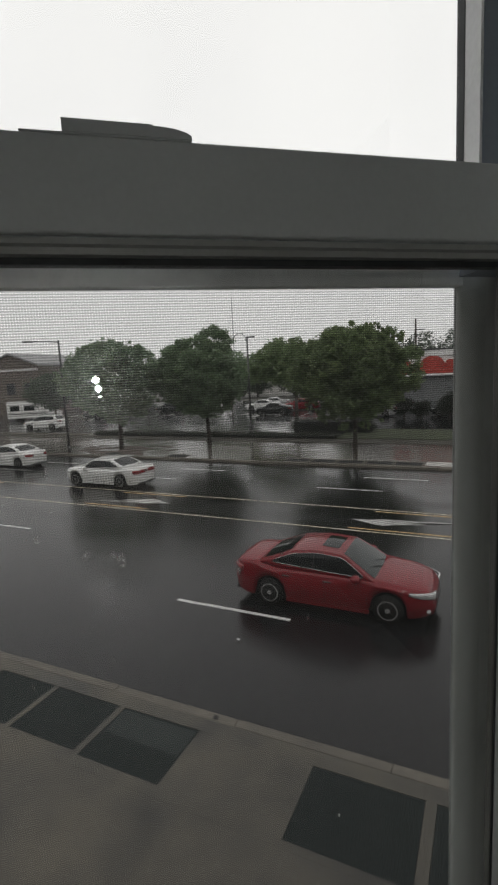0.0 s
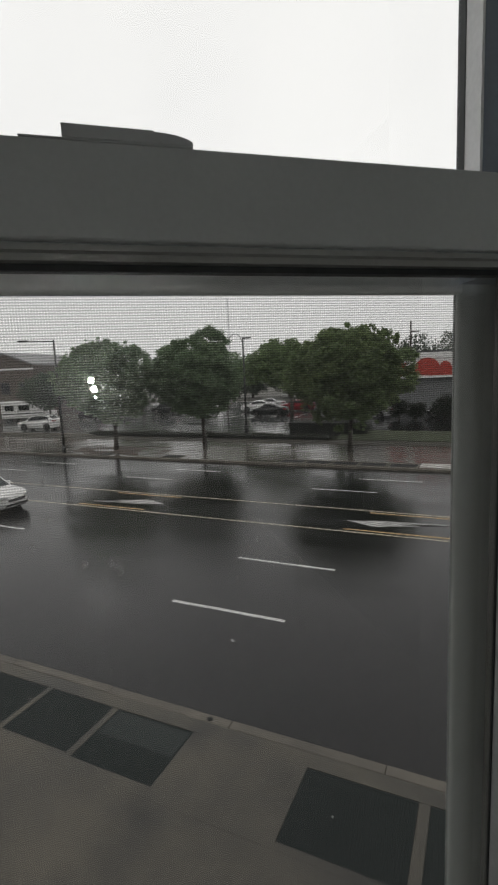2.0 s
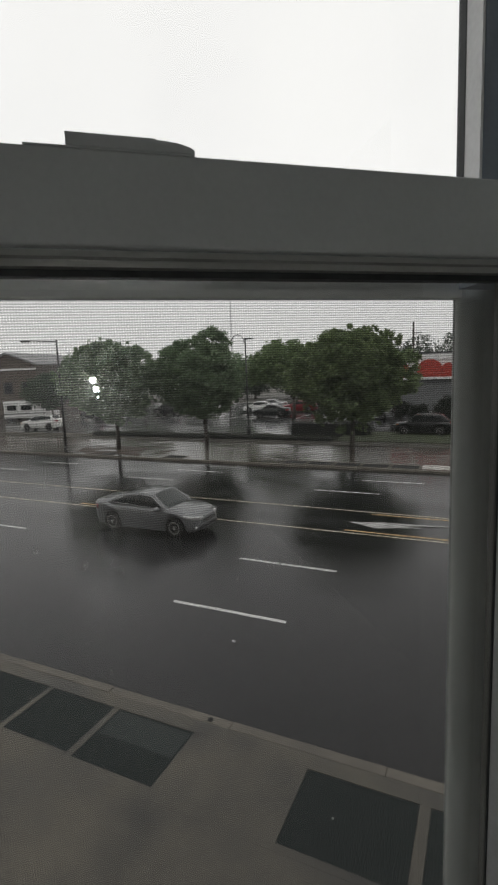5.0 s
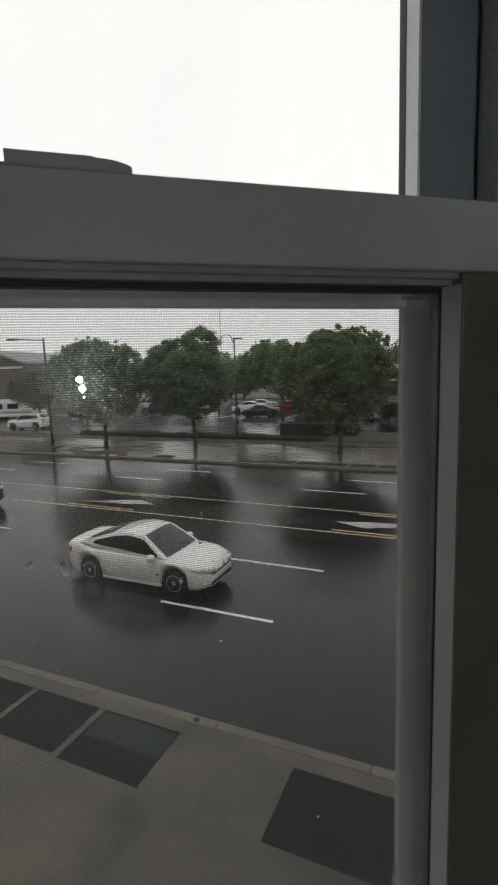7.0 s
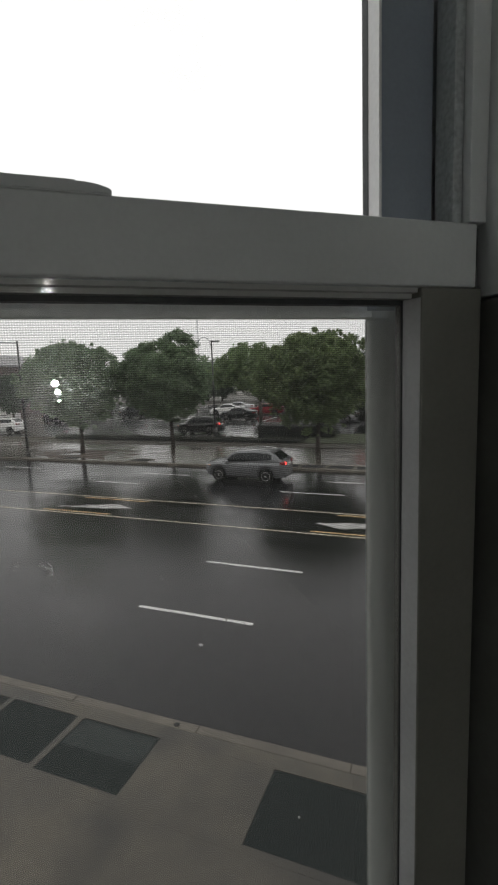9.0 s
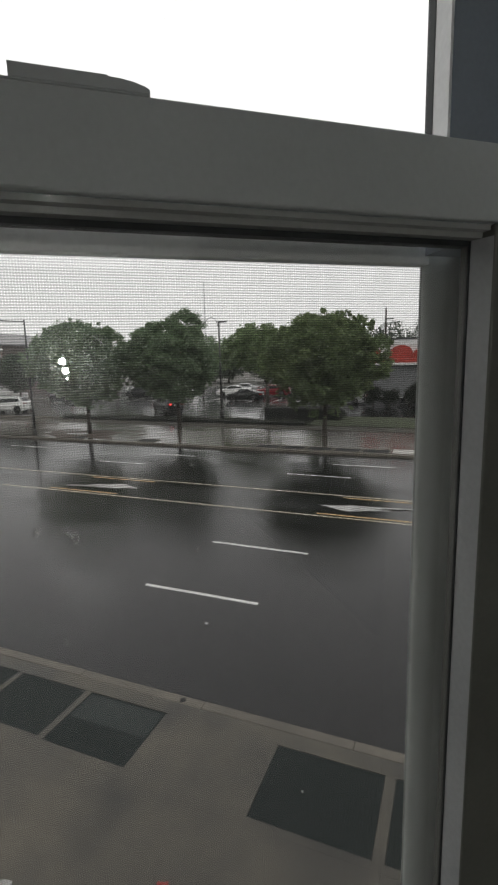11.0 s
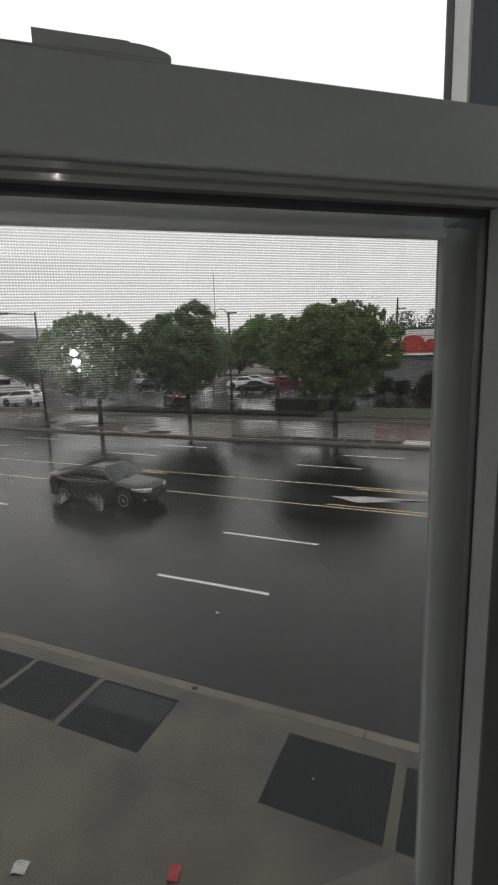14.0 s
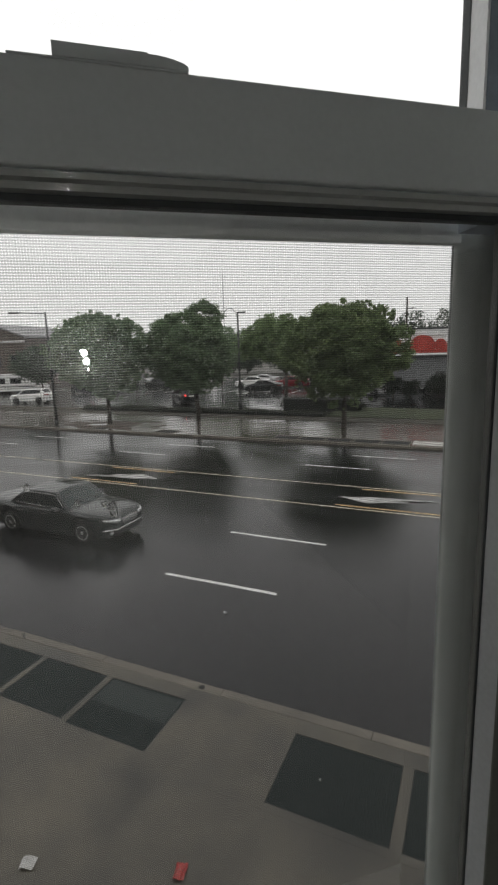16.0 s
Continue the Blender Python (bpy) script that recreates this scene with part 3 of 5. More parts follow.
def build_near_pavement():
    base = flat("pavement_near", "damp stained concrete pavement in large slabs", "pavement", XL, XR, -14.0, ROAD_A - 0.192, -0.1, 0.085, M_PAVE)
    meshes = {}

    def slab(x0, x1, y0, y1):
        w, d = round(x1 - x0 - 0.001, 3), round(y1 - y0 - 0.001, 3)
        if (w, d) not in meshes:
            bm = bmesh.new()
            box(bm, 0, w, 0, d, 0.086, TOP, 0.0008, seg=1)
            meshes[(w, d)] = finish(bm, "slab", M_PAVE)
        o = new("slab", meshes[(w, d)])
        o.parent = base
        o.location = (x0 + 0.0005, y0 + 0.0005, random.uniform(-0.0006, 0.0006))
    # the strip along the kerb, broken by the gratings
    slab(-15.0, -12.0, GY0, GY1)
    slab(-12.0, -8.40, GY0, GY1)
    for a, b in ((-7.03, -6.92), (-5.54, -5.42), (-0.63, -0.49), (1.00, 3.4)):
        slab(a, b, GY0, GY1)
    slab(-3.97, -2.12, GY0, GY1)
    for a, b, y in GRATES:
        slab(a, b, GY0, y)
    for i in range(11):
        x = -15.0 + i * 1.72
        slab(x, x + 1.72, GY1, ROAD_A - 0.194)
    for j in range(5):
        for i in range(10):
            x = -15.04 + i * 1.86
            slab(x, x + 1.86, GY0 - (j + 1) * 1.42, GY0 - j * 1.42)
    flat("pavement_near_west", "damp concrete pavement running on", "pavement", XL, -15.0, -14.0, ROAD_A - 0.194, 0.086, TOP, M_PAVE)
    flat("pavement_near_east", "damp concrete pavement running on", "pavement", 4.2, XR, -14.0, ROAD_A - 0.194, 0.086, TOP, M_PAVE)
    for k, (x0, x1, y0) in enumerate(GRATES):
        lab = "dark ribbed steel grating, its outer half paler and wet" if k == 2 else "dark green-grey ribbed steel grating set in the pavement"
        g = thing("pavement_grating", lab, "grating", pose(x0, y0, 0), "pavement gratings")
        w, d = x1 - x0, GY1 - y0
        # no hollow is cut: a thin dark plate gives the shade below the ribs
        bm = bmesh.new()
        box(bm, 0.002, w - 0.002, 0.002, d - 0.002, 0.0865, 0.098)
        part("pit", bm, M_NEAR_BLACK, g)
        for a in ((0.004, w - 0.004, 0.004, 0.04), (0.004, w - 0.004, d - 0.04, d - 0.004), (0.004, 0.04, 0.04, d - 0.04), (w - 0.04, w - 0.004, 0.04, d - 0.04)):
            bm = bmesh.new()
            box(bm, *a, 0.099, TOP - 0.004, 0.002, seg=1)
            part("frame_bar", bm, M_GRATE, g)
        spans = ((0.041, d * 0.49, M_GRATE), (d * 0.49 + 0.002, d - 0.041, M_GRATE_WET)) if k == 2 else ((0.041, d - 0.041, M_GRATE),)
        n = int((w - 0.08) / 0.036)
        for p, q, mt in spans:
            bm = bmesh.new()
            box(bm, -0.0165, 0.0165, p, q, 0.099, TOP - 0.006)
            me = finish(bm, "rib", mt)
            for i in range(n):
                o = new("rib", me)
                o.parent = g
                o.location.x = 0.04 + (i + 0.5) * (w - 0.08) / n
    bm = bmesh.new()
    rod(bm, (0, 0, 0), (0, 0, 0.022), 0.055, 0.045, 14)
    o = tagged(new("kerb_stud", finish(bm, "kerb_stud", M_NEAR_BLACK)), "small dark iron stud set in the kerb", "stud")
    o.matrix_world = pose(-3.88, 6.27, TOP - 0.012)
    # litter
    def scrap(name, label, mt, x, y, w, d, turn):
        bm = bmesh.new()
        r = bmesh.ops.create_grid(bm, x_segments=5, y_segments=5, size=0.5)
        for v in r["verts"]:
            v.co = Vector((v.co.x * w, v.co.y * d, 0.012 + 0.03 * noise.noise(v.co * 3.0 + Vector((x, y, 0)))))
        bmesh.ops.solidify(bm, geom=bm.faces[:], thickness=0.004)
        o = tagged(new(name, finish(bm, name, mt)), label, "litter")
        o.matrix_world = pose(x, y, TOP + 0.012, 0, 0, turn)
    scrap("paper_scrap", "crumpled white paper lying on the pavement", material("paper", (0.45, 0.45, 0.44), (0.52, 0.52, 0.50), 8, 0.7), -4.21, 3.02, 0.16, 0.13, 20)
    scrap("red_wrapper", "bright red wrapper lying on the pavement", material("red_wrapper", (0.30, 0.025, 0.022), (0.38, 0.05, 0.04), 8, 0.4), -2.62, 3.60, 0.12, 0.18, 14)
    scrap("white_scrap", "tiny white scrap on the wet road", material("scrap", (0.7, 0.7, 0.7), None, 8, 0.6), -4.70, 8.70, 0.08, 0.05, 0)
    bpy.data.objects["white_scrap"].location.z = 0.012
    bm = bmesh.new()
    bmesh.ops.create_icosphere(bm, subdivisions=2, radius=0.04)
    for v in bm.verts:
        v.co += v.co * 0.35 * noise.noise(v.co * 30)
        v.co.z *= 0.6
    o = tagged(new("cigarette_end", finish(bm, "cigarette_end", material("pale_grit", (0.6, 0.6, 0.57), None, 9, 0.7))), "small pale scrap lying on the grating", "litter")
    o.matrix_world = pose(-1.58, 5.28, TOP + 0.016)
    o.scale = (0.4, 0.4, 0.5)


def build_far_side():
    # planting pits along the far kerb, with pale edging
    for x0 in (-11.08, -9.48, -7.88, -6.28, -4.68, -19.6, -25.4):
        t = thing("planting_pit", "dark earth planting pit edged in pale concrete", "planting pit", pose(x0, 27.27, KERB_H - 0.003), "planting pits")
        bm = bmesh.new()
        box(bm, 0.07, 1.47, 0.06, 1.0, -0.03, 0.006)
        part("earth", bm, M_NEAR_BLACK, t)
        for a in ((0.0, 1.54, 0.0, 0.06), (0.0, 1.54, 1.0, 1.06), (0.0, 0.07, 0.06, 1.0), (1.47, 1.54, 0.06, 1.0)):
            bm = bmesh.new()
            box(bm, *a, -0.02, 0.02, 0.004, seg=1)
            part("edging", bm, M_KERB, t)
    bm = bmesh.new()
    box(bm, -3.05, 0.6, 27.45, 28.6, KERB_H - 0.02, KERB_H + 0.012, 0.004)
    tagged(new("pale_slab", finish(bm, "pale_slab", material("pale_wet_slab", (0.42, 0.41, 0.38), (0.52, 0.51, 0.48), 2.0, 0.25, 0.45, 0.1, 60))), "pale wet concrete slab by the far kerb", "paving slab")
    bm = bmesh.new()
    r = bmesh.ops.create_grid(bm, x_segments=48, y_segments=24, size=0.5)
    for v in r["verts"]:
        d = max(0.0, 1 - (2 * v.co.x) ** 4) * max(0.0, 1 - (2 * v.co.y) ** 4)
        v.co = Vector((v.co.x * 9.4, v.co.y * 4.2, 0.05 * d + 0.03 * d * noise.noise(v.co * 14) + 0.07 * noise.noise(v.co * 5) - 0.034))
    o = tagged(new("planting_bed", finish(bm, "planting_bed", material("wet_mulch", (0.058, 0.043, 0.034), (0.105, 0.080, 0.064), 2.0, 0.6, 0.85, 0.8, 25, fine=0.45))), "low bed of wet brown mulch round a tree", "planting bed")
    o.matrix_world = pose(-24.9, 29.4, KERB_H)
    # turn arrows painted in the middle lane
    arrow = ((0, 0), (0.50, -0.22), (0.98, -0.45), (1.25, -0.48), (1.75, -0.25), (2.60, -0.03), (2.62, 0.03), (1.90, 0.03), (2.45, 0.20), (3.62, 0.38),
             (3.62, 0.46), (2.20, 0.33), (1.60, 0.31), (1.15, 0.27), (0.55, 0.07))
    for x0, y0, sx in ((-4.54, 17.68, 1), (-12.58, 17.66, -1), (-52.0, 17.7, -1), (38.0, 17.7, 1)):
        bm = bmesh.new()
        pts = [bm.verts.new((x0 + sx * x, y0 + sx * y, 0.005)) for x, y in arrow]
        f = bm.faces.new(pts if sx > 0 else pts)
        bmesh.ops.triangulate(bm, faces=[f])
        bmesh.ops.recalc_face_normals(bm, faces=bm.faces)
        tagged(new("turn_arrow", finish(bm, "turn_arrow", M_WORN_WHITE)), "worn white turn arrow painted on wet asphalt", "road marking", "turn arrows")
    # parking bay lines
    for i in range(22):
        bm = bmesh.new()
        box(bm, -58 + i * 2.75, -57.9 + i * 2.75, 53.0, 58.0, 0.131, 0.135)
        tagged(new("bay_line", finish(bm, "bay_line", M_WHITE_PAINT)), "white parking bay line on wet asphalt", "road marking", "bay lines")
    # lot kerb
    flat("lot_kerb", "low concrete kerb along the car park", "kerb", -60.0, -10.6, 36.55, 36.75, -0.05, 0.27, M_KERB, 0.02)


# ---- trees and planting ----
def leaves(n, centres, radii, size, rng, squash=0.8):
    """Vertices and faces of n small bent leaves scattered in clumps."""
    share = radii ** 1.7
    idx = rng.choice(len(centres), n, p=share / share.sum())
    d = rng.normal(size=(n, 3))
    d /= np.linalg.norm(d, axis=1)[:, None]
    r = rng.random(n) ** 0.45 * rng.uniform(0.70, 1.30, n)
    p = centres[idx] + d * (r * radii[idx])[:, None] * np.array((1, 1, squash))
    a = rng.normal(size=(n, 3))
    a /= np.linalg.norm(a, axis=1)[:, None]
    b = np.cross(a, rng.normal(size=(n, 3)))
    b /= np.linalg.norm(b, axis=1)[:, None]
    s = size * rng.uniform(0.6, 1.3, n)[:, None]
    v = np.stack((p - a * s, p + b * s * 0.42, p + a * s, p - b * s * 0.42), axis=1).reshape(-1, 3)
    return v.tolist(), np.arange(4 * n).reshape(n, 4).tolist()


def tree(name, label, x, y, height, crown_low, rx, mt, n, seed, size=0.13, z0=0.13, trunk=0.16, off=0.0, lobes=None):
    rng = np.random.default_rng(seed)
    t = thing(name, label, "tree", pose(x, y, z0))
    bm = bmesh.new()
    fork = crown_low + 0.18 * (height - crown_low)
    bend = rng.uniform(-0.12, 0.12, 2)
    rod(bm, (0, 0, -0.1), (bend[0] * 0.5, bend[1] * 0.5, fork * 0.5), trunk * 1.15, trunk * 0.9, 12)
    rod(bm, (bend[0] * 0.5, bend[1] * 0.5, fork * 0.5), (bend[0], bend[1], fork), trunk * 0.9, trunk * 0.75, 12)
    part("trunk", bm, M_BARK, t, smooth=True)
    ch = height - crown_low
    cen, rad = [], []
    nb = 7
    for i in range(nb):
        an = 2 * math.pi * i / nb + rng.uniform(-0.3, 0.3)
        up = rng.uniform(0.35, 0.70)
        reach = rx * rng.uniform(0.35, 0.55) * (1.1 - 0.6 * up)
        tip = Vector((bend[0] + off + math.cos(an) * reach, bend[1] + math.sin(an) * reach, crown_low + ch * up))
        mid = Vector((bend[0], bend[1], fork)).lerp(tip, 0.5) + Vector((0, 0, 0.3))
        bm = bmesh.new()
        rod(bm, (bend[0], bend[1], fork - 0.15), mid, trunk * 0.5, trunk * 0.32, 8)
        rod(bm, mid, tip, trunk * 0.32, trunk * 0.1, 8)
        part("limb", bm, M_BARK, t, smooth=True)
    if lobes is None:
        lobes = ((off, crown_low + 0.50 * ch, rx, 0.46 * ch), (off, crown_low + 0.36 * ch, rx * 0.9, 0.32 * ch))
    # clumps fill the boughs' masses, and sprigs break their outline
    big = np.array([a * a * b for _, _, a, b in lobes])
    for k in rng.choice(len(lobes), 760, p=big / big.sum()):
        lx, lz, a, b = lobes[k]
        q = rng.normal(size=3)
        q /= np.linalg.norm(q)
        sprig = len(cen) > 320
        r = rng.uniform(0.07, 0.17) if sprig else rng.uniform(0.26, 0.42)
        s = rng.uniform(0.90, 1.04) if sprig else rng.uniform(0.15, 1.0) ** 0.5 * 0.93
        r *= min(a, b) ** 0.6
        across, deep = lx + q[0] * s * a, q[1] * s * a * 0.9
        cen.append((bend[0] + 0.906 * across - 0.423 * deep, bend[1] + 0.423 * across + 0.906 * deep, lz + q[2] * s * b))
        rad.append(r)
    v, f = leaves(n, np.array(cen), np.array(rad), size, rng)
    quads("crown", v, f, mt, t)
    return t


def hedge(name, label, x0, x1, y0, y1, z0, z1, n, seed, mt):
    rng = np.random.default_rng(seed)
    cx = np.linspace(x0, x1, max(2, int((x1 - x0) / 0.35)))
    cen = np.stack((cx, np.full_like(cx, (y0 + y1) / 2), np.full_like(cx, (z0 + z1) / 2)), axis=1)
    cen += rng.normal(scale=(0.05, 0.06, 0.05), size=cen.shape)
    h = thing(name, label, "hedge")
    bm = bmesh.new()
    box(bm, x0, x1, y0 + 0.2, y1 - 0.2, z0 - 0.05, z1 - 0.14, 0.05)
    part("stems", bm, M_NEAR_BLACK, h)
    v, f = leaves(n, cen, np.full(len(cx), max(y1 - y0, z1 - z0) * 0.56), 0.07, rng, (z1 - z0) / max(y1 - y0, 0.1))
    quads("foliage", v, f, mt, h)


def shrub(x, y, r, h, seed, mt):
    rng = np.random.default_rng(seed)
    t = thing("shrub", "dark clipped evergreen shrub before the shop", "shrub", pose(x, y, 0.13), "shrubs")
    bm = bmesh.new()
    rod(bm, (0, 0, -0.05), (0, 0, h * 0.6), 0.10, 0.05, 8)
    part("stem", bm, M_BARK, t)
    q = rng.normal(size=(30, 3))
    q /= np.linalg.norm(q, axis=1)[:, None]
    q *= rng.uniform(0.3, 0.85, 30)[:, None]
    cen = q * np.array((r, r, h / 2)) + np.array((0, 0, h / 2))
    v, f = leaves(3500, cen, np.full(30, r * 0.35), 0.09, rng)
    quads("foliage", v, f, mt, t)


M_LEAF_DARK = leaf_material("dark_shrub_leaves", (0.012, 0.018, 0.012), (0.02, 0.028, 0.018), (0.03, 0.042, 0.025))
M_LEAF_HEDGE = leaf_material("hedge_leaves", (0.014, 0.019, 0.012), (0.023, 0.030, 0.018), (0.036, 0.045, 0.027))
M_LEAF_LOW = leaf_material("low_hedge_leaves", (0.030, 0.036, 0.024), (0.044, 0.052, 0.034), (0.058, 0.066, 0.044))


def build_planting():
    # boughs: across, height, half-width and half-height of each mass of leaves
    tree("street_tree", "full green street tree on a slim dark trunk", -19.94, 33.94, 9.0, 1.75, 3.9, M_LEAF, 120000, 3, size=0.100,
         lobes=((-0.6, 5.4, 3.1, 2.7), (-3.0, 5.0, 1.5, 1.7), (0.8, 7.3, 1.7, 1.6), (1.8, 5.1, 1.5, 2.2), (0.0, 3.5, 2.6, 1.3), (0.0, 2.6, 1.5, 1.0)))
    tree("street_tree", "broad green street tree with yellowing edges", -7.97, 32.40, 8.45, 1.5, 4.2, M_LEAF_WARM, 140000, 5, size=0.100,
         lobes=((-0.4, 5.1, 3.4, 2.7), (0.4, 6.7, 2.7, 1.5), (-3.0, 5.2, 1.8, 2.0), (3.2, 4.9, 1.6, 1.9), (-0.3, 3.4, 3.2, 1.3), (2.0, 6.5, 1.5, 1.3), (-0.2, 2.3, 2.2, 1.0)))
    tree("street_tree", "round green street tree in a pavement pit", -25.11, 29.57, 8.3, 1.9, 3.6, M_LEAF, 120000, 8, size=0.100,
         lobes=((-0.8, 5.4, 3.0, 2.7), (-3.2, 5.4, 1.4, 1.5), (1.6, 5.3, 1.8, 2.3), (0.1, 3.5, 2.4, 1.4), (-0.9, 7.1, 1.9, 1.3), (1.4, 7.0, 1.3, 1.1), (-2.1, 4.1, 1.6, 1.3), (0.1, 2.7, 1.7, 0.9)))
    tree("small_tree", "small grey-green tree behind a parked car", -48.9, 45.8, 6.6, 1.2, 3.2, M_LEAF_DIM, 16000, 12, trunk=0.14, size=0.12,
         lobes=((-0.4, 3.9, 2.4, 2.2), (-2.4, 4.0, 1.6, 1.7), (1.2, 4.3, 1.5, 1.6), (0.2, 5.4, 1.6, 1.0)))
    tree("lot_tree", "light green tree standing among the parked cars", -19.6, 53.0, 9.8, 3.2, 3.6, M_LEAF_LIGHT, 46000, 15, size=0.12, trunk=0.2,
         lobes=((-2.1, 6.0, 2.5, 2.3), (0.2, 6.5, 1.8, 2.3), (-4.3, 5.6, 1.5, 1.8), (-1.8, 7.7, 1.7, 1.2)))
    tree("lot_tree", "green tree standing among the parked cars", -13.5, 63.0, 8.8, 3.0, 4.6, M_LEAF, 9000, 17, size=0.2)
    tree("lot_tree", "green tree at the back of the car park", -34.5, 66.0, 8.6, 2.6, 4.6, M_LEAF, 8000, 19, size=0.2)
    tree("lot_tree", "green tree at the back of the car park", -47.0, 62.0, 7.6, 2.4, 4.4, M_LEAF, 8000, 23, size=0.2)
    rng = np.random.default_rng(4)
    for i in range(34):
        x = -122 + i * 5.0 + rng.uniform(-2, 2)
        if -16 < x < 2:
            continue
        tree("far_tree", "hazy distant tree beyond the car park", x, 88 + rng.uniform(-6, 8), rng.uniform(6.8, 8.8), 0.2, rng.uniform(4.2, 5.6), M_LEAF_FAR, 3000, 140 + i, size=0.30, trunk=0.2)
    for i, (x, y, h, r) in enumerate(((-15.9, 139, 13.6, 5.0), (-7.0, 140, 14.0, 5.4), (-21.5, 141, 11.5, 4.5), (6.0, 142, 13.0, 6.0), (18.0, 140, 13.0, 6.0))):
        tree("far_tree", "hazy grey-green tree far behind the shop", x, y, h, 3.0, r, M_LEAF_FAR, 2600, 80 + i, size=0.34, trunk=0.25)
    hedge("hedge", "low grey-green hedge along the car park edge", -34.0, -10.6, 36.2, 37.6, 0.13, 0.52, 14000, 30, M_LEAF_LOW)
    hedge("hedge", "dark clipped hedge block before the shop", -15.0, -8.6, 39.6, 40.8, 0.13, 1.25, 8000, 31, M_LEAF_HEDGE)
    for i, (x, y, r, h) in enumerate(((-7.6, 51.0, 1.15, 2.4), (-6.0, 50.8, 1.0, 1.9), (-3.4, 51.0, 1.35, 2.6), (-1.4, 51.2, 1.2, 2.3), (1.5, 51.0, 1.3, 2.5))):
        shrub(x, y, r, h, 60 + i, M_LEAF_DARK)


# ---- posts, wires and buildings ----
def build_posts():
    p = thing("street_lamp", "dark steel street lamp with a straight arm", "street lamp", pose(-28.59, 27.75, KERB_H - 0.01))
    bm = bmesh.new()
    rod(bm, (0, 0, 0), (0, 0, 0.5), 0.16, 0.13, 14)
    rod(bm, (0, 0, 0.5), (0, 0, 8.35), 0.10, 0.06, 14)
    part("pole", bm, M_POLE, p, smooth=True)
    bm = bmesh.new()
    rod(bm, (0, 0, 8.2), (-1.35, -1.15, 8.30), 0.04, 0.035, 10)
    part("arm", bm, M_POLE, p)
    bm = bmesh.new()
    box(bm, -0.35, 0.35, -0.11, 0.11, -0.07, 0.06, 0.04, Matrix.Translation((-1.6, -1.36, 8.28)) @ pose(0, 0, 0, 0, 0, 40))
    part("lamp_head", bm, M_POLE, p)
    p = thing("street_lamp", "dark steel car park lamp with a curved bracket", "street lamp", pose(-19.31, 40.37, 0.12))
    bm = bmesh.new()
    rod(bm, (0, 0, -0.02), (0, 0, 0.7), 0.20, 0.20, 14)
    rod(bm, (0, 0, 0.7), (0, 0, 8.35), 0.09, 0.07, 14)
    part("pole", bm, M_POLE, p, smooth=True)
    bm = bmesh.new()
    box(bm, -0.05, 0.75, -0.14, 0.14, 8.28, 8.40, 0.03)
    part("lamp_head", bm, M_POLE, p)
    bm = bmesh.new()
    pts = [(-0.12 - 0.62 * (1 - math.cos(a)), 0, 8.0 + 0.75 * math.sin(a)) for a in [i * math.pi / 10 for i in range(11)]]
    for a, b in zip(pts, pts[1:]):
        rod(bm, a, b, 0.03, 0.03, 8)
    part("bracket", bm, M_POLE, p)
    p = thing("utility_pole", "tall wooden utility pole behind the shop", "utility pole", pose(-10.76, 84.3, -0.1))
    bm = bmesh.new()
    rod(bm, (0, 0, 0), (0, 0, 12.4), 0.19, 0.13, 10)
    part("pole", bm, M_BARK, p)
    bm = bmesh.new()
    box(bm, -0.2, 1.3, -0.06, 0.06, 10.6, 10.75)
    part("crossarm", bm, M_BARK, p)
    p = thing("radio_mast", "thin grey lattice mast on the skyline", "mast", pose(-54.6, 106.8, -0.1))
    m_mast = material("hazy_steel", (0.35, 0.36, 0.37), None, 5, 0.5)
    for an in (0, 2.09, 4.19):
        bm = bmesh.new()
        rod(bm, (0.16 * math.cos(an), 0.16 * math.sin(an), 0), (0.10 * math.cos(an), 0.10 * math.sin(an), 22.3), 0.035, 0.03, 6)
        part("leg", bm, m_mast, p)
    for i in range(22):
        bm = bmesh.new()
        z = i * 1.0
        rod(bm, (0.15, 0, z), (-0.08, 0.13, z + 1.0), 0.015, 0.015, 5)
        part("brace", bm, m_mast, p)


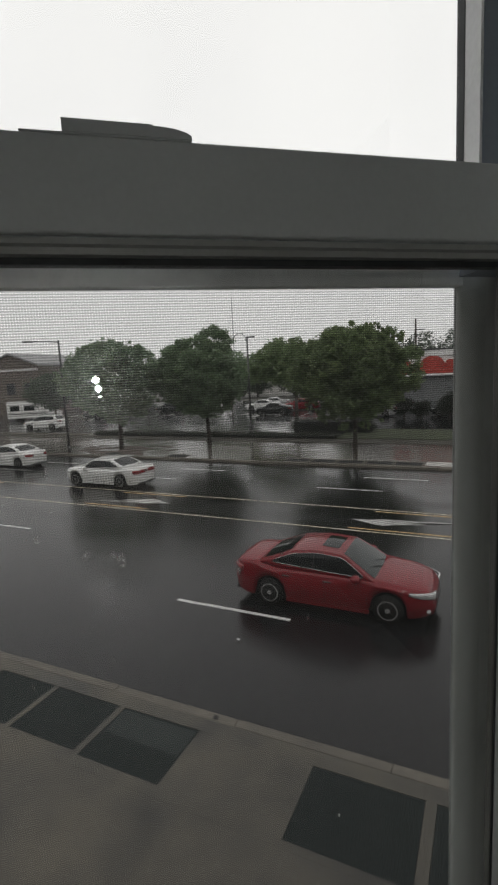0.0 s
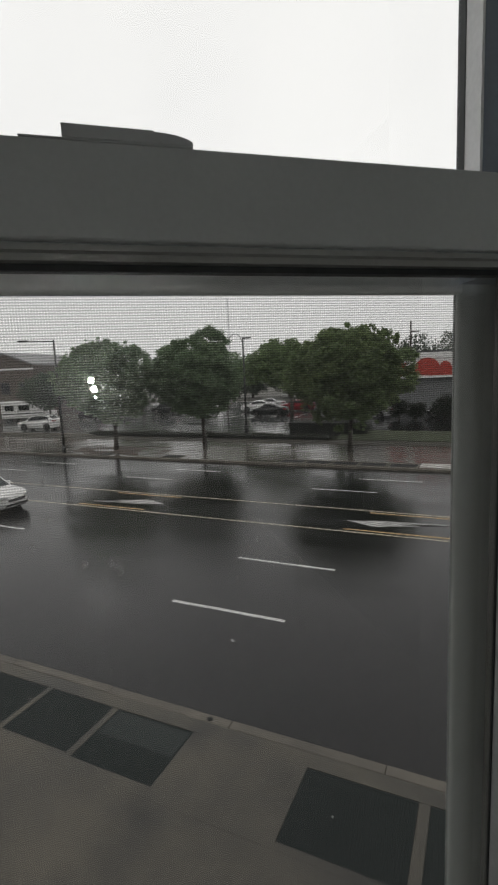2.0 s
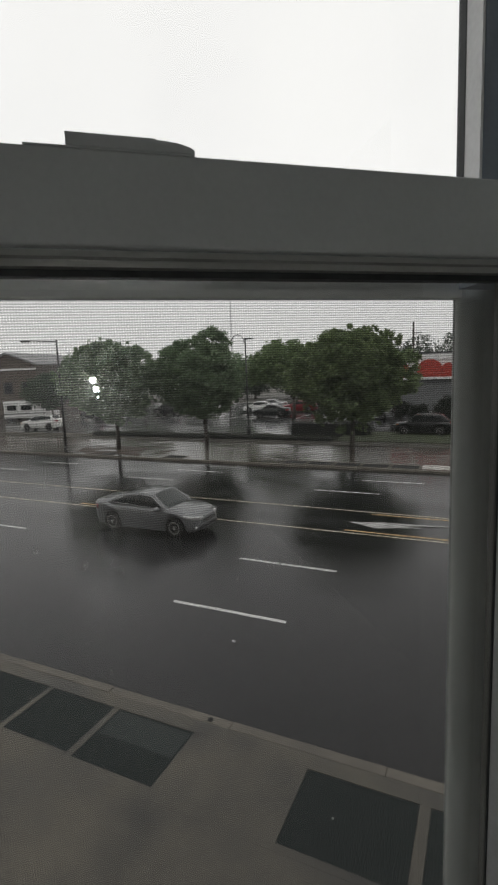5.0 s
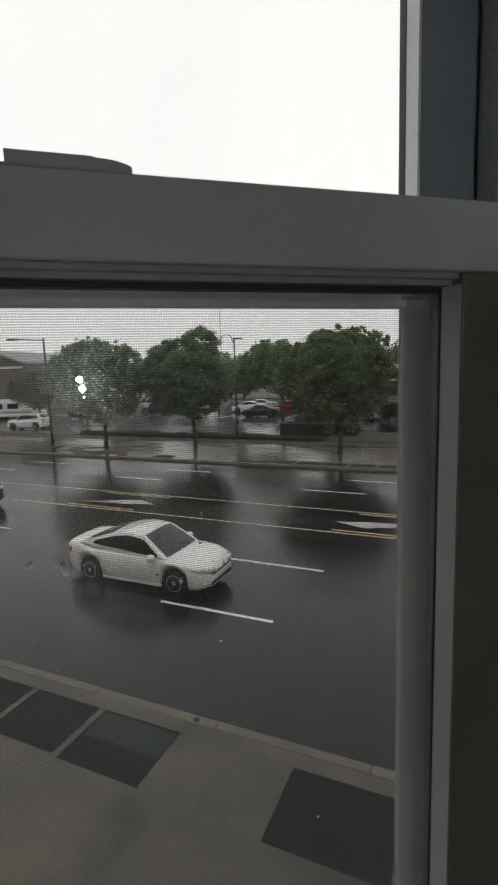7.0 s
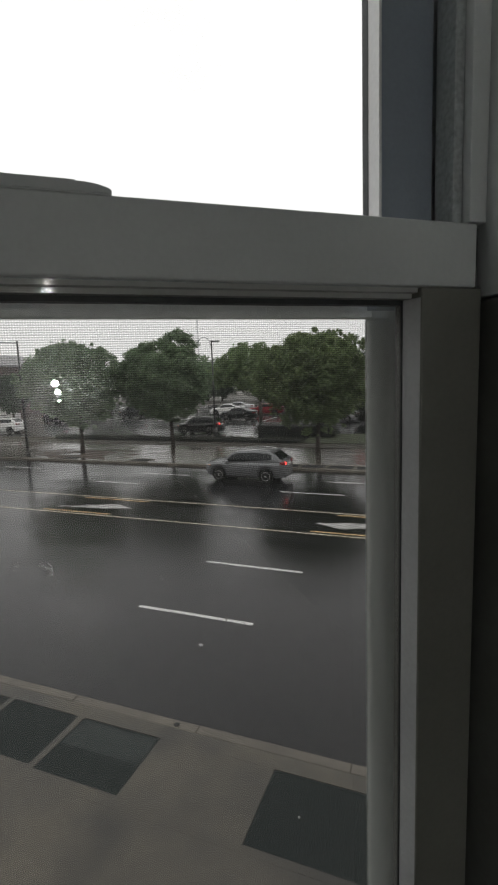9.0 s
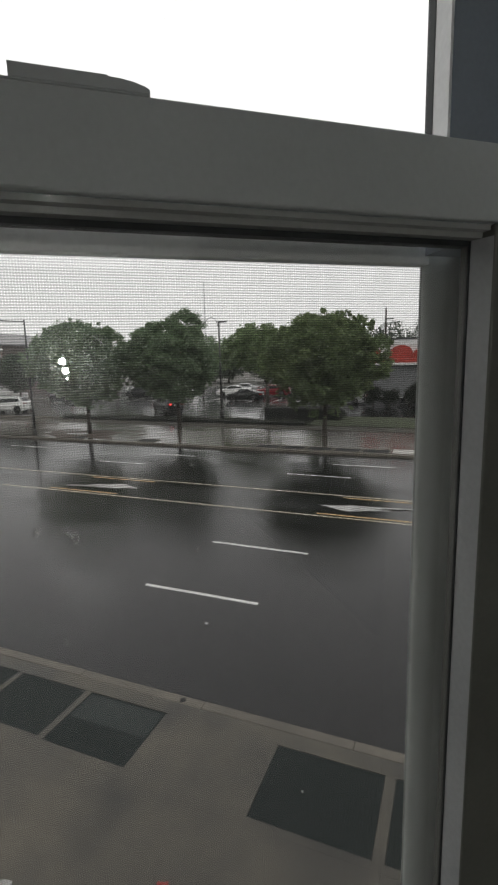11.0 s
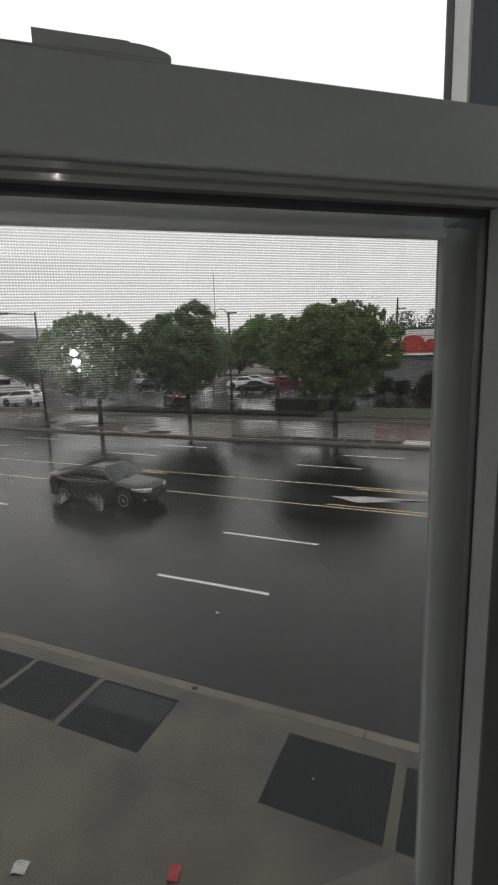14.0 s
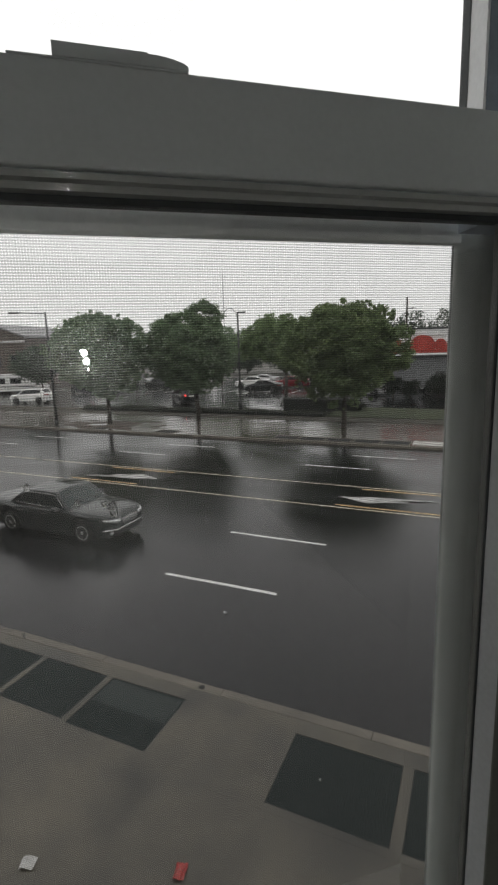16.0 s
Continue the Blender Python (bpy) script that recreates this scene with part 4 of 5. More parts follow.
def build_buildings():
    m_wall = material("shop_grey_wall", (0.13, 0.135, 0.14), (0.17, 0.175, 0.18), 0.6, 0.6, 0.8, 0.2, 30)
    m_white = material("shop_white_panel", (0.70, 0.70, 0.69), (0.78, 0.78, 0.77), 0.6, 0.4, 0.6, 0.05, 30)
    m_red = material("shop_red_panel", (0.33, 0.035, 0.025), (0.40, 0.05, 0.035), 0.8, 0.4, 0.55, 0.05, 30)
    m_dark = material("dark_window_glass", (0.03, 0.035, 0.04), (0.05, 0.055, 0.06), 0.8, 0.08, 0.15)
    m_roof = material("dark_roof_edge", (0.05, 0.052, 0.055), (0.08, 0.082, 0.085), 0.8, 0.5, 0.7)
    s = thing("shop", "long grey shop with a white fascia and a red sign", "shop", pose(0, 56, 0.1))
    bm = bmesh.new()
    box(bm, -14, 34, 0, 22, 0, 6.0)
    part("wall", bm, m_wall, s)
    bm = bmesh.new()
    box(bm, -14.1, 34.1, -0.25, 22.1, 6.001, 6.62, 0.02)
    part("fascia", bm, m_white, s, "white metal fascia")
    bm = bmesh.new()
    box(bm, -14.2, 34.2, -0.32, 22.2, 6.622, 6.78, 0.02)
    part("roof_edge", bm, m_roof, s)
    bm = bmesh.new()
    box(bm, -14.0, 34, -0.12, -0.003, 4.55, 5.999, 0.01)
    part("fascia", bm, m_white, s, "white sign panel")
    bm = bmesh.new()
    box(bm, -9.6, 34, -0.45, -0.123, 4.20, 4.62, 0.02)
    part("canopy", bm, m_red, s, "red canopy edge")
    bm = bmesh.new()
    box(bm, -9.7, 34.05, -0.50, -0.123, 3.96, 4.195, 0.02)
    part("canopy_trim", bm, m_white, s, "white canopy trim")
    # the red sign as plain rounded shapes
    for cx, w, h in ((-5.45, 1.25, 1.42), (-3.7, 0.62, 1.0), (-2.4, 0.70, 1.05), (-0.8, 0.75, 1.1), (0.9, 0.8, 1.1)):
        bm = bmesh.new()
        n = 14
        pts = [(cx + w * math.cos(math.pi * i / n), 4.63 + h * math.sin(math.pi * i / n) ** 0.7) for i in range(n + 1)]
        prism(bm, pts, "y", -0.30, -0.125)
        part("sign_shape", bm, m_red, s, "red rounded sign panel")
    bm = bmesh.new()
    box(bm, -9.4, -7.6, -0.24, -0.125, 4.63, 5.55, 0.03)
    part("sign_shape", bm, m_red, s)
    for i in range(6):
        w = new("window")
        w.parent = s
        x = 4.2 + i * 4.8
        bm = bmesh.new()
        box(bm, x, x + 3.4, -0.05, 0.06, 0.7, 2.7)
        part("pane", bm, m_dark, w)
        bm = bmesh.new()
        for a in ((x - 0.06, x, 0.64, 2.76), (x + 3.4, x + 3.46, 0.64, 2.76), (x, x + 3.4, 2.7, 2.76), (x, x + 3.4, 0.64, 0.7), (x + 1.67, x + 1.73, 0.7, 2.7)):
            box(bm, a[0], a[1], -0.09, 0.05, a[2], a[3])
        part("frame", bm, m_roof, w)
    # gabled house at the far end of the car park
    m_brick = material("house_brick", (0.10, 0.085, 0.075), (0.15, 0.125, 0.11), 1.2, 0.7, 0.85, 0.2, 20)
    m_tile = material("house_shingles", (0.24, 0.24, 0.245), (0.31, 0.31, 0.315), 1.2, 0.5, 0.7, 0.3, 20)
    h = thing("house", "brick house with a grey shingled gable roof", "house", pose(-70.7, 57.8, -0.5, 0, 0, 13.6))
    bm = bmesh.new()
    prism(bm, ((-5, 0), (5, 0), (5, 8.6), (0, 10.4), (-5, 8.6)), "y", 0, 15)
    part("wall", bm, m_brick, h)
    for sx in (-1, 1):
        bm = bmesh.new()
        prism(bm, ((sx * 5.5, 8.44), (0, 10.42), (0, 10.70), (sx * 5.5, 8.72)), "y", -0.5, 15.5)
        part("roof", bm, m_tile, h)
    bm = bmesh.new()
    box(bm, -5.1, 5.1, -0.16, -0.003, 7.75, 8.05, 0.03)
    part("cornice", bm, m_white, h, "white cornice under the gable")
    for x in (-4.4, -1.0, 2.4):
        for z in (1.0, 4.0):
            w = new("window")
            w.parent = h
            bm = bmesh.new()
            box(bm, x, x + 1.4, -0.03, 0.05, z, z + 1.7)
            part("pane", bm, m_dark, w)
            bm = bmesh.new()
            for a in ((x - 0.1, x, z - 0.1, z + 1.8), (x + 1.4, x + 1.5, z - 0.1, z + 1.8), (x, x + 1.4, z + 1.7, z + 1.8), (x, x + 1.4, z - 0.1, z), (x, x + 1.4, z + 0.81, z + 0.88)):
                box(bm, a[0], a[1], -0.07, 0.04, a[2], a[3])
            part("frame", bm, m_roof, w)


build_far_side()
build_posts()
build_buildings()
build_planting()

# ---- cars ----
def paint(name, col, col2=None, metal=0.0, spec=0.5, coat=0.8):
    m = material(name, col, col2 or tuple(c * 0.93 for c in col), 1.5, 0.32, 0.4, 0.0, 40.0, metal=metal, fine=0.02, coat=coat, spec=spec)
    return m


P_RED = paint("paint_red", (0.21, 0.006, 0.014), spec=0.3, coat=0.5)
P_WHITE = paint("paint_white", (0.76, 0.76, 0.745))
P_SILVER = paint("paint_silver", (0.47, 0.475, 0.48), metal=0.3)
P_STEEL = paint("paint_steel_grey", (0.175, 0.18, 0.188), metal=0.35)
P_GREY = paint("paint_dark_grey", (0.012, 0.015, 0.015), spec=0.25, coat=0.75)
P_BLACK = paint("paint_black", (0.007, 0.008, 0.009), spec=0.25, coat=0.9)
P_BROWN = paint("paint_dark_green_grey", (0.030, 0.037, 0.036), spec=0.45, coat=1.0)
M_CARGLASS = material("tinted_car_glass", (0.010, 0.012, 0.013), (0.014, 0.016, 0.017), 3.0, 0.03, 0.06, fine=0.05, spec=0.3)
M_SCREENGLASS = material("windscreen_glass", (0.016, 0.023, 0.023), (0.030, 0.040, 0.040), 3.0, 0.03, 0.05, fine=0.05, spec=0.55)
M_TYRE = material("tyre_rubber", (0.010, 0.010, 0.010), (0.016, 0.016, 0.016), 9.0, 0.6, 0.8, 0.2, 90, spec=0.2)
M_RIM = material("alloy_rim", (0.30, 0.30, 0.30), (0.38, 0.38, 0.38), 9.0, 0.3, 0.4, metal=0.15)
M_TRIM = material("black_plastic_trim", (0.012, 0.012, 0.013), (0.02, 0.02, 0.021), 9.0, 0.45, 0.6)
M_CHROME = material("car_chrome", (0.62, 0.62, 0.62), None, 9.0, 0.12, 0.2, metal=1.0)
M_RIM_DARK = material("dark_alloy_rim", (0.03, 0.03, 0.031), (0.05, 0.05, 0.051), 9.0, 0.35, 0.45, metal=0.5)
M_LENS = material("headlight_lens", (0.42, 0.425, 0.43), (0.82, 0.83, 0.83), 12.0, 0.06, 0.12, metal=0.2, coat=1.0)
M_LAMP_ON = glow("headlight_lit", (1.0, 0.93, 0.82), 1.6)
M_TAIL = material("tail_light_lens", (0.20, 0.010, 0.014), (0.27, 0.016, 0.02), 14.0, 0.12, 0.2, coat=1.0)
M_TAIL_ON = glow("tail_light_lit", (1.0, 0.06, 0.05), 3.0)
M_PLATE = material("number_plate", (0.55, 0.55, 0.52), (0.6, 0.6, 0.57), 20, 0.5)
M_AMBER = material("amber_lens", (0.5, 0.16, 0.03), None, 10, 0.15)


def poly(pts, x):
    """Smooth line through (x, z) pairs, eased between them."""
    if x <= pts[0][0]:
        return pts[0][1]
    for (a, za), (b, zb) in zip(pts, pts[1:]):
        if x <= b:
            s = (x - a) / (b - a)
            return za + (zb - za) * s
    return pts[-1][1]


def lens(outline, z0, z1, out=0.006, n=12):
    """A lens or inset that follows the car's plan outline; z0 and z1 give its lower and upper edge along it."""
    bm = bmesh.new()
    cols = []
    m = len(outline) - 1
    for i, (x, y) in enumerate(outline):
        a, b = Vector(outline[max(0, i - 1)]), Vector(outline[min(m, i + 1)])
        t = (b - a).normalized()
        nrm = Vector((-t.y, t.x))
        s = i / m
        lo, hi = z0(s), z1(s)
        steps = [(lo, -0.03)] + [(lo + (hi - lo) * k / 4, out + 0.010 * math.sin(math.pi * k / 4)) for k in range(5)] + [(hi, -0.03)]
        cols.append([bm.verts.new((x + nrm.x * o, y + nrm.y * o, z)) for z, o in steps])
    for p, q in zip(cols, cols[1:]):
        for j in range(6):
            bm.faces.new((p[j], q[j], q[j + 1], p[j + 1]))
    bm.faces.new(cols[0])
    bm.faces.new(cols[-1][::-1])
    bmesh.ops.recalc_face_normals(bm, faces=bm.faces)
    return bm


def car(label, category, P, body, lit=False, group=""):
    """A car in parts. x forward, y to its left, origin on the road midway between the axles."""
    wb, fo, ro, hw, wr = P["wb"], P["fo"], P["ro"], P["hw"], P["wr"]
    xf, xr = wb / 2 + fo, -wb / 2 - ro
    c = thing("car", label, category, group=group)
    L = xf - xr
    mid = (xf + xr) / 2
    ra = wr + 0.055
    xs = set(np.linspace(xr, xf, 44).round(4).tolist())
    for s in (-1, 1):
        xs |= {round(s * wb / 2 + ra * math.cos(a), 4) for a in np.linspace(0, math.pi, 15)}
    for e in (0.02, 0.05, 0.10, 0.17):
        xs |= {round(xf - e, 4), round(xr + e, 4)}
    xs = sorted(xs)

    def width(x):
        s = abs(x - mid) / (L / 2)
        w = hw * (1 - 0.05 * s ** 3 - 0.07 * s ** 10)
        return w * (1 - 0.30 * max(0, 1 - (xf - x) / 0.60) ** 2.3 - 0.20 * max(0, 1 - (x - xr) / 0.40) ** 2.2)

    def top(x):
        z = poly(P["deck"], x)
        return z - 0.13 * max(0, 1 - (xf - x) / 0.20) ** 2 - 0.08 * max(0, 1 - (x - xr) / 0.10) ** 2

    def sill(x):
        e = min(xf - x, x - xr)
        z = P["sill"] + 0.07 * max(0, 1 - e / 0.45) ** 1.5
        for s in (-1, 1):
            d = x - s * wb / 2
            if abs(d) <= ra + 1e-6:
                z = max(z, wr + math.sqrt(max(0, ra * ra - d * d)))
        return z
    bm = bmesh.new()
    rows = []
    for x in xs:
        w, zt, zl = width(x), top(x), sill(x)
        zl = min(zl, zt - 0.12)
        sec = [(w - 0.095, zl), (w - 0.055, zl + 0.10 * (zt - zl)), (w - 0.012, zl + 0.38 * (zt - zl)), (w, zl + 0.58 * (zt - zl)), (w - 0.014, zl + 0.72 * (zt - zl)),
               (w - 0.035, zt - 0.075), (w - 0.075, zt - 0.022), (w - 0.15, zt), (w * 0.5, zt + P.get("crown", 0.02)), (0, zt + P.get("crown", 0.02) * 1.3)]
        full = [(y, z) for y, z in sec] + [(-y, z) for y, z in sec[-2::-1]]
        rows.append([bm.verts.new((x, y, z)) for y, z in full])
    for p, q in zip(rows, rows[1:]):
        for i in range(len(p) - 1):
            bm.faces.new((p[i], q[i], q[i + 1], p[i + 1]))
    bm.faces.new(rows[0])
    bm.faces.new(rows[-1][::-1])
    bmesh.ops.recalc_face_normals(bm, faces=bm.faces)
    part("body", bm, body, c, smooth=True)
    bm = bmesh.new()
    box(bm, xr + 0.22, xf - 0.22, -hw + 0.22, hw - 0.22, P["sill"] - 0.02, 0.62, 0.02)
    part("underbody", bm, M_TRIM, c)
    # cabin: one smooth profile from the rear deck over the roof to the bonnet
    (xa, za), (xb, zb), (xc, zc), (xd, zd) = P["cabin"]
    yb, yt = hw - 0.085, hw - P.get("tumble", 0.27)
    arch = P.get("arch", 0)
    knots = [(xd, zd), (xc - 0.02, zc + 0.015), ((xb + xc) / 2, max(zb, zc) + arch * 0.85), (xb + 0.03, zb + 0.015), (xa, za)]

    def between(p, q, k):
        return (p[0] + (q[0] - p[0]) * k, p[1] + (q[1] - p[1]) * k)
    # extra points beside the corners keep the pillars straight and the corners tight
    line = [knots[0], between(knots[0], knots[1], 0.66), knots[1], between(knots[1], knots[2], 0.45), knots[2],
            between(knots[3], knots[2], 0.45), knots[3], between(knots[4], knots[3], 0.68), knots[4]]
    for _ in range(3):
        cut = [line[0]]
        for (x0, z0), (x1, z1) in zip(line, line[1:]):
            cut += [(x0 * 0.75 + x1 * 0.25, z0 * 0.75 + z1 * 0.25), (x0 * 0.25 + x1 * 0.75, z0 * 0.25 + z1 * 0.75)]
        line = cut + [line[-1]]
    lx, lz = [p[0] for p in line], [p[1] for p in line]
    zmax = max(lz)

    def belt(x):
        return zd + (za - zd) * (x - xd) / (xa - xd)

    def prof(x):
        return float(np.interp(x, lx, lz))

    def half(x, z):
        k = max(0.0, (z - belt(x)) / (zmax - belt(x)))
        return yb - (yb - yt) * k ** 1.25 - 0.16 * max(0, 1 - (x - xd) / 0.5) ** 2 * (1 - k) * 0.5

    def shell(x, q):
        z = prof(x)
        k = max(0.0, (z - belt(x)) / (zmax - belt(x)))
        bow = (0.11 if x > (xb + xc) / 2 else -0.07) * (1 - k)
        return Vector((x + bow * (1 - q * q), half(x, z) * q, z + 0.045 * k * (1 - q * q)))

    def sheet(at, us, vs):
        b2 = bmesh.new()
        g = [[b2.verts.new(at(u, v)) for v in vs] for u in us]
        for p, q in zip(g, g[1:]):
            for k in range(len(vs) - 1):
                b2.faces.new((p[k], q[k], q[k + 1], p[k + 1]))
        bmesh.ops.recalc_face_normals(b2, faces=b2.faces)
        return b2

    def lift(d):
        return lambda x, q: shell(x, q) + Vector((d if x > xb else (-d if x < xc else 0), 0, d))
    across = np.linspace(-1, 1, 15)
    part("roof", sheet(shell, lx, across), body, c, smooth=True)
    part("windscreen", sheet(lift(0.005), np.linspace(xb + 0.02, xa - 0.03, 14), across * 0.88), M_SCREENGLASS, c, smooth=True)
    part("rear_window", sheet(lift(0.005), np.linspace(xd + (xc - xd) * P.get("rear_low", 0.17), xc - 0.10, 14), across * 0.82), M_CARGLASS, c, smooth=True)
    bm = bmesh.new()
    for q0 in (-0.5, 0.05):
        rod(bm, shell(xa - 0.05, q0 + 0.5) + Vector((0.02, 0, 0.02)), shell(xa - 0.20, q0) + Vector((0.02, 0, 0.02)), 0.010, 0.006, 6)
    part("wiper", bm, M_TRIM, c)
    for sgn in (-1, 1):
        def side_at(x, v, d=0.0, sgn=sgn):
            z0 = belt(x) - 0.02
            z = z0 + (prof(x) - z0) * v
            return Vector((x, sgn * (half(x, z) + 0.012 * math.sin(math.pi * v) + d), z))
        part("cabin_side", sheet(side_at, lx, np.linspace(0, 1, 7)), body, c, smooth=True)

        def glass_at(x, v, d=0.007):
            h = max(prof(x) - belt(x) + 0.02, 0.02)
            rise = P.get("rise", 0.05) * (1 - (x - xd) / (xa - xd)) ** 1.5
            lo, hi = (0.045 + rise) / h, 1 - P.get("frame", 0.06) / h
            hi = max(hi, lo + 0.002)
            return side_at(x, min(lo + (hi - lo) * v, 1.0), d)
        for u0, u1 in P["windows"]:
            part("side_window", sheet(glass_at, np.linspace(xd + (xa - xd) * u0, xd + (xa - xd) * u1, 14), np.linspace(0, 1, 6)), M_CARGLASS, c, smooth=True)
        for (p0, p1), (q0, q1) in zip(P["windows"], P["windows"][1:]):
            part("pillar", sheet(lambda x, v: glass_at(x, v, 0.0055), np.linspace(xd + (xa - xd) * p1, xd + (xa - xd) * q0, 3), np.linspace(0, 1, 6)), M_TRIM, c, smooth=True)
        if P.get("chrome"):
            bm = bmesh.new()
            u0, u1 = P["windows"][0][0], P["windows"][-1][1]
            for vv in (0.0, 1.0):
                pts = [glass_at(xd + (xa - xd) * (u0 + (u1 - u0) * i / 16), vv, 0.010) for i in range(17)]
                for a, b in zip(pts, pts[1:]):
                    rod(bm, a, b, 0.008, 0.008, 6)
            part("window_trim", bm, M_CHROME, c)
    if P.get("sunroof"):
        s0, s1 = P["sunroof"]
        part("sunroof", sheet(lift(0.008), np.linspace(xb + (xc - xb) * s0, xb + (xc - xb) * s1, 6), np.linspace(-0.62, 0.62, 7)), M_CARGLASS, c, "dark glass sunroof", True)
    if P.get("rails"):
        for sgn in (-1, 1):
            bm = bmesh.new()
            pts = [shell(xc + 0.1 + (xb - xc - 0.2) * i / 8, sgn * 0.90) + Vector((0, 0, 0.045 if 0 < i < 8 else 0.0)) for i in range(9)]
            for a, b in zip(pts, pts[1:]):
                rod(bm, a, b, 0.016, 0.016, 8)
            part("roof_rail", bm, M_TRIM if P["rails"] == 1 else M_CHROME, c)
    if P.get("spoiler"):
        bm = bmesh.new()
        zs, xs_ = top(xr + 0.2), xr + 0.10
        box(bm, xs_ - 0.04, xs_ + 0.24, -hw * 0.82, hw * 0.82, zs + P["spoiler"], zs + P["spoiler"] + 0.04, 0.015)
        if P["spoiler"] > 0.05:
            for sgn in (-1, 1):
                box(bm, xs_, xs_ + 0.18, sgn * hw * 0.76 - 0.03, sgn * hw * 0.76 + 0.03, zs - 0.03, zs + P["spoiler"] + 0.01, 0.01)
        part("spoiler", bm, body, c)
    # lamps, grille, bumpers, handles, mirrors
    zh = P["lampz"]
    for sgn in (-1, 1):
        # outlines run from the middle of the car outwards, then back along the side
        fl, tl = P.get("lamp_len", 0.42), P.get("tail_len", 0.30)
        front = [(xf, sgn * y) for y in np.linspace(hw * 0.42, width(xf) * 0.98, 4)] + [(xf - e, sgn * width(xf - e)) for e in np.linspace(0.02, fl, 9)]
        rear = [(xr, sgn * y) for y in np.linspace(hw * P.get("tail_in", 0.45), width(xr) * 0.98, 4)] + [(xr + e, sgn * width(xr + e)) for e in np.linspace(0.02, tl, 8)]
        lh, th = P.get("lamph", 0.16), P.get("tailh", 0.17)
        f_in, r_in = front[::-1] if sgn > 0 else front, rear if sgn > 0 else rear[::-1]
        zt0 = zh - lh * 0.5
        hl = part("headlight", lens(f_in, lambda s: zt0 + lh * 0.75 * ((1 - s) if sgn > 0 else s) ** 1.5, lambda s: zt0 + lh * (0.80 + 0.25 * ((1 - s) if sgn > 0 else s))), M_LENS, c, smooth=True)
        bm = bmesh.new()
        bmesh.ops.create_uvsphere(bm, u_segments=12, v_segments=8, radius=0.06, matrix=Matrix.Translation((xf - 0.085, sgn * (width(xf - 0.06) - 0.075), zh - 0.005)))
        part("reflector", bm, M_LAMP_ON if lit else M_CHROME, hl, smooth=True)
        ztl = P["tailz"] - th * 0.5
        part("tail_light", lens(r_in, lambda s: ztl + 0.03 * (s if sgn > 0 else 1 - s), lambda s: ztl + th), M_TAIL, c, smooth=True)
        bm = bmesh.new()
        ym = sgn * (hw + 0.07)
        bmesh.ops.create_uvsphere(bm, u_segments=14, v_segments=10, radius=1.0)
        for v in bm.verts:
            v.co = Vector((v.co.x * 0.105 + xa - 0.36, v.co.y * 0.135 + ym, v.co.z * 0.092 + za + 0.05))
        rod(bm, (xa - 0.36, sgn * (hw - 0.06), za - 0.01), (xa - 0.36, ym, za + 0.02), 0.03, 0.025, 8)
        part("wing_mirror", bm, body, c, smooth=True)
        def flank(x, f, d, sgn=sgn):
            zt, zl = top(x), sill(x)
            y = width(x) - np.interp(f, (0, 0.1, 0.38, 0.58, 0.72, 0.9), (0.095, 0.055, 0.012, 0.0, 0.014, 0.035))
            return Vector((x, sgn * (y + d), zl + (zt - zl) * f))
        for xh in P["handles"]:
            p = flank(xh, 0.80, 0.006)
            bm = bmesh.new()
            box(bm, xh - 0.10, xh + 0.10, p.y - 0.016, p.y + 0.016, p.z - 0.016, p.z + 0.016, 0.012)
            part("door_handle", bm, M_CHROME if P.get("chrome") else body, c)
        for xh in P["seams"]:
            bm = sheet(lambda x, f: flank(x, f, 0.0015), (xh - 0.004, xh + 0.004), (0.12, 0.25, 0.38, 0.5, 0.62, 0.72, 0.88))
            part("door_seam", bm, M_TRIM, c)
        if P.get("amber"):
            out = front[-4:]
            part("indicator", lens(out[::-1] if sgn > 0 else out, lambda s: zh - 0.01, lambda s: zh + 0.055, 0.010), M_AMBER, c, "amber indicator lens", True)
        bm = bmesh.new()
        box(bm, -wb / 2 + ra + 0.02, wb / 2 - ra - 0.02, sgn * (hw - 0.085) - 0.02, sgn * (hw - 0.085) + 0.02, P["sill"] - 0.03, P["sill"] + 0.06, 0.015)
        part("sill_moulding", bm, M_TRIM if P.get("rails") else body, c)
        bm = bmesh.new()
        bmesh.ops.create_uvsphere(bm, u_segments=10, v_segments=8, radius=1.0)
        for v in bm.verts:
            v.co = Vector((v.co.x * 0.05 + xf - 0.12, v.co.y * 0.08 + sgn * (width(xf - 0.12) - 0.02), v.co.z * 0.04 + P["sill"] + 0.16))
        part("fog_light", bm, M_LENS, c, smooth=True)
    for sgn in P.get("brake", ()):
        bm = bmesh.new()
        yb2 = sgn * (width(xr + 0.05) - 0.10)
        box(bm, xr - 0.02, xr + 0.10, yb2 - 0.10, yb2 + 0.085, P["tailz"] - 0.07, P["tailz"] + 0.08, 0.03)
        part("brake_light", bm, M_TAIL_ON, c, "lit red brake light")
    gw, g0, g1 = P["grille"]
    wf = width(xf) * 0.98

    def nose(half_w):
        """The plan outline round the nose, from the car's left to its right."""
        pts = [(xf - e, width(xf - e)) for e in np.linspace(0.34, 0.02, 9) if width(xf - e) < half_w] + [(xf, y) for y in (wf, wf * 0.5, 0)] 
        pts = [p for p in pts if abs(p[1]) < half_w + 1e-6] or [(xf, 0)]
        if half_w < wf:
            pts = [(xf, half_w), (xf, half_w * 0.5), (xf, 0)]
        return pts + [(x, -y) for x, y in pts[-2::-1]]
    gr = part("grille", lens(nose(gw), lambda s: g0 + (g1 - g0) * 0.25 * abs(2 * s - 1), lambda s: g1, 0.006), P.get("grille_mat", M_TRIM), c)
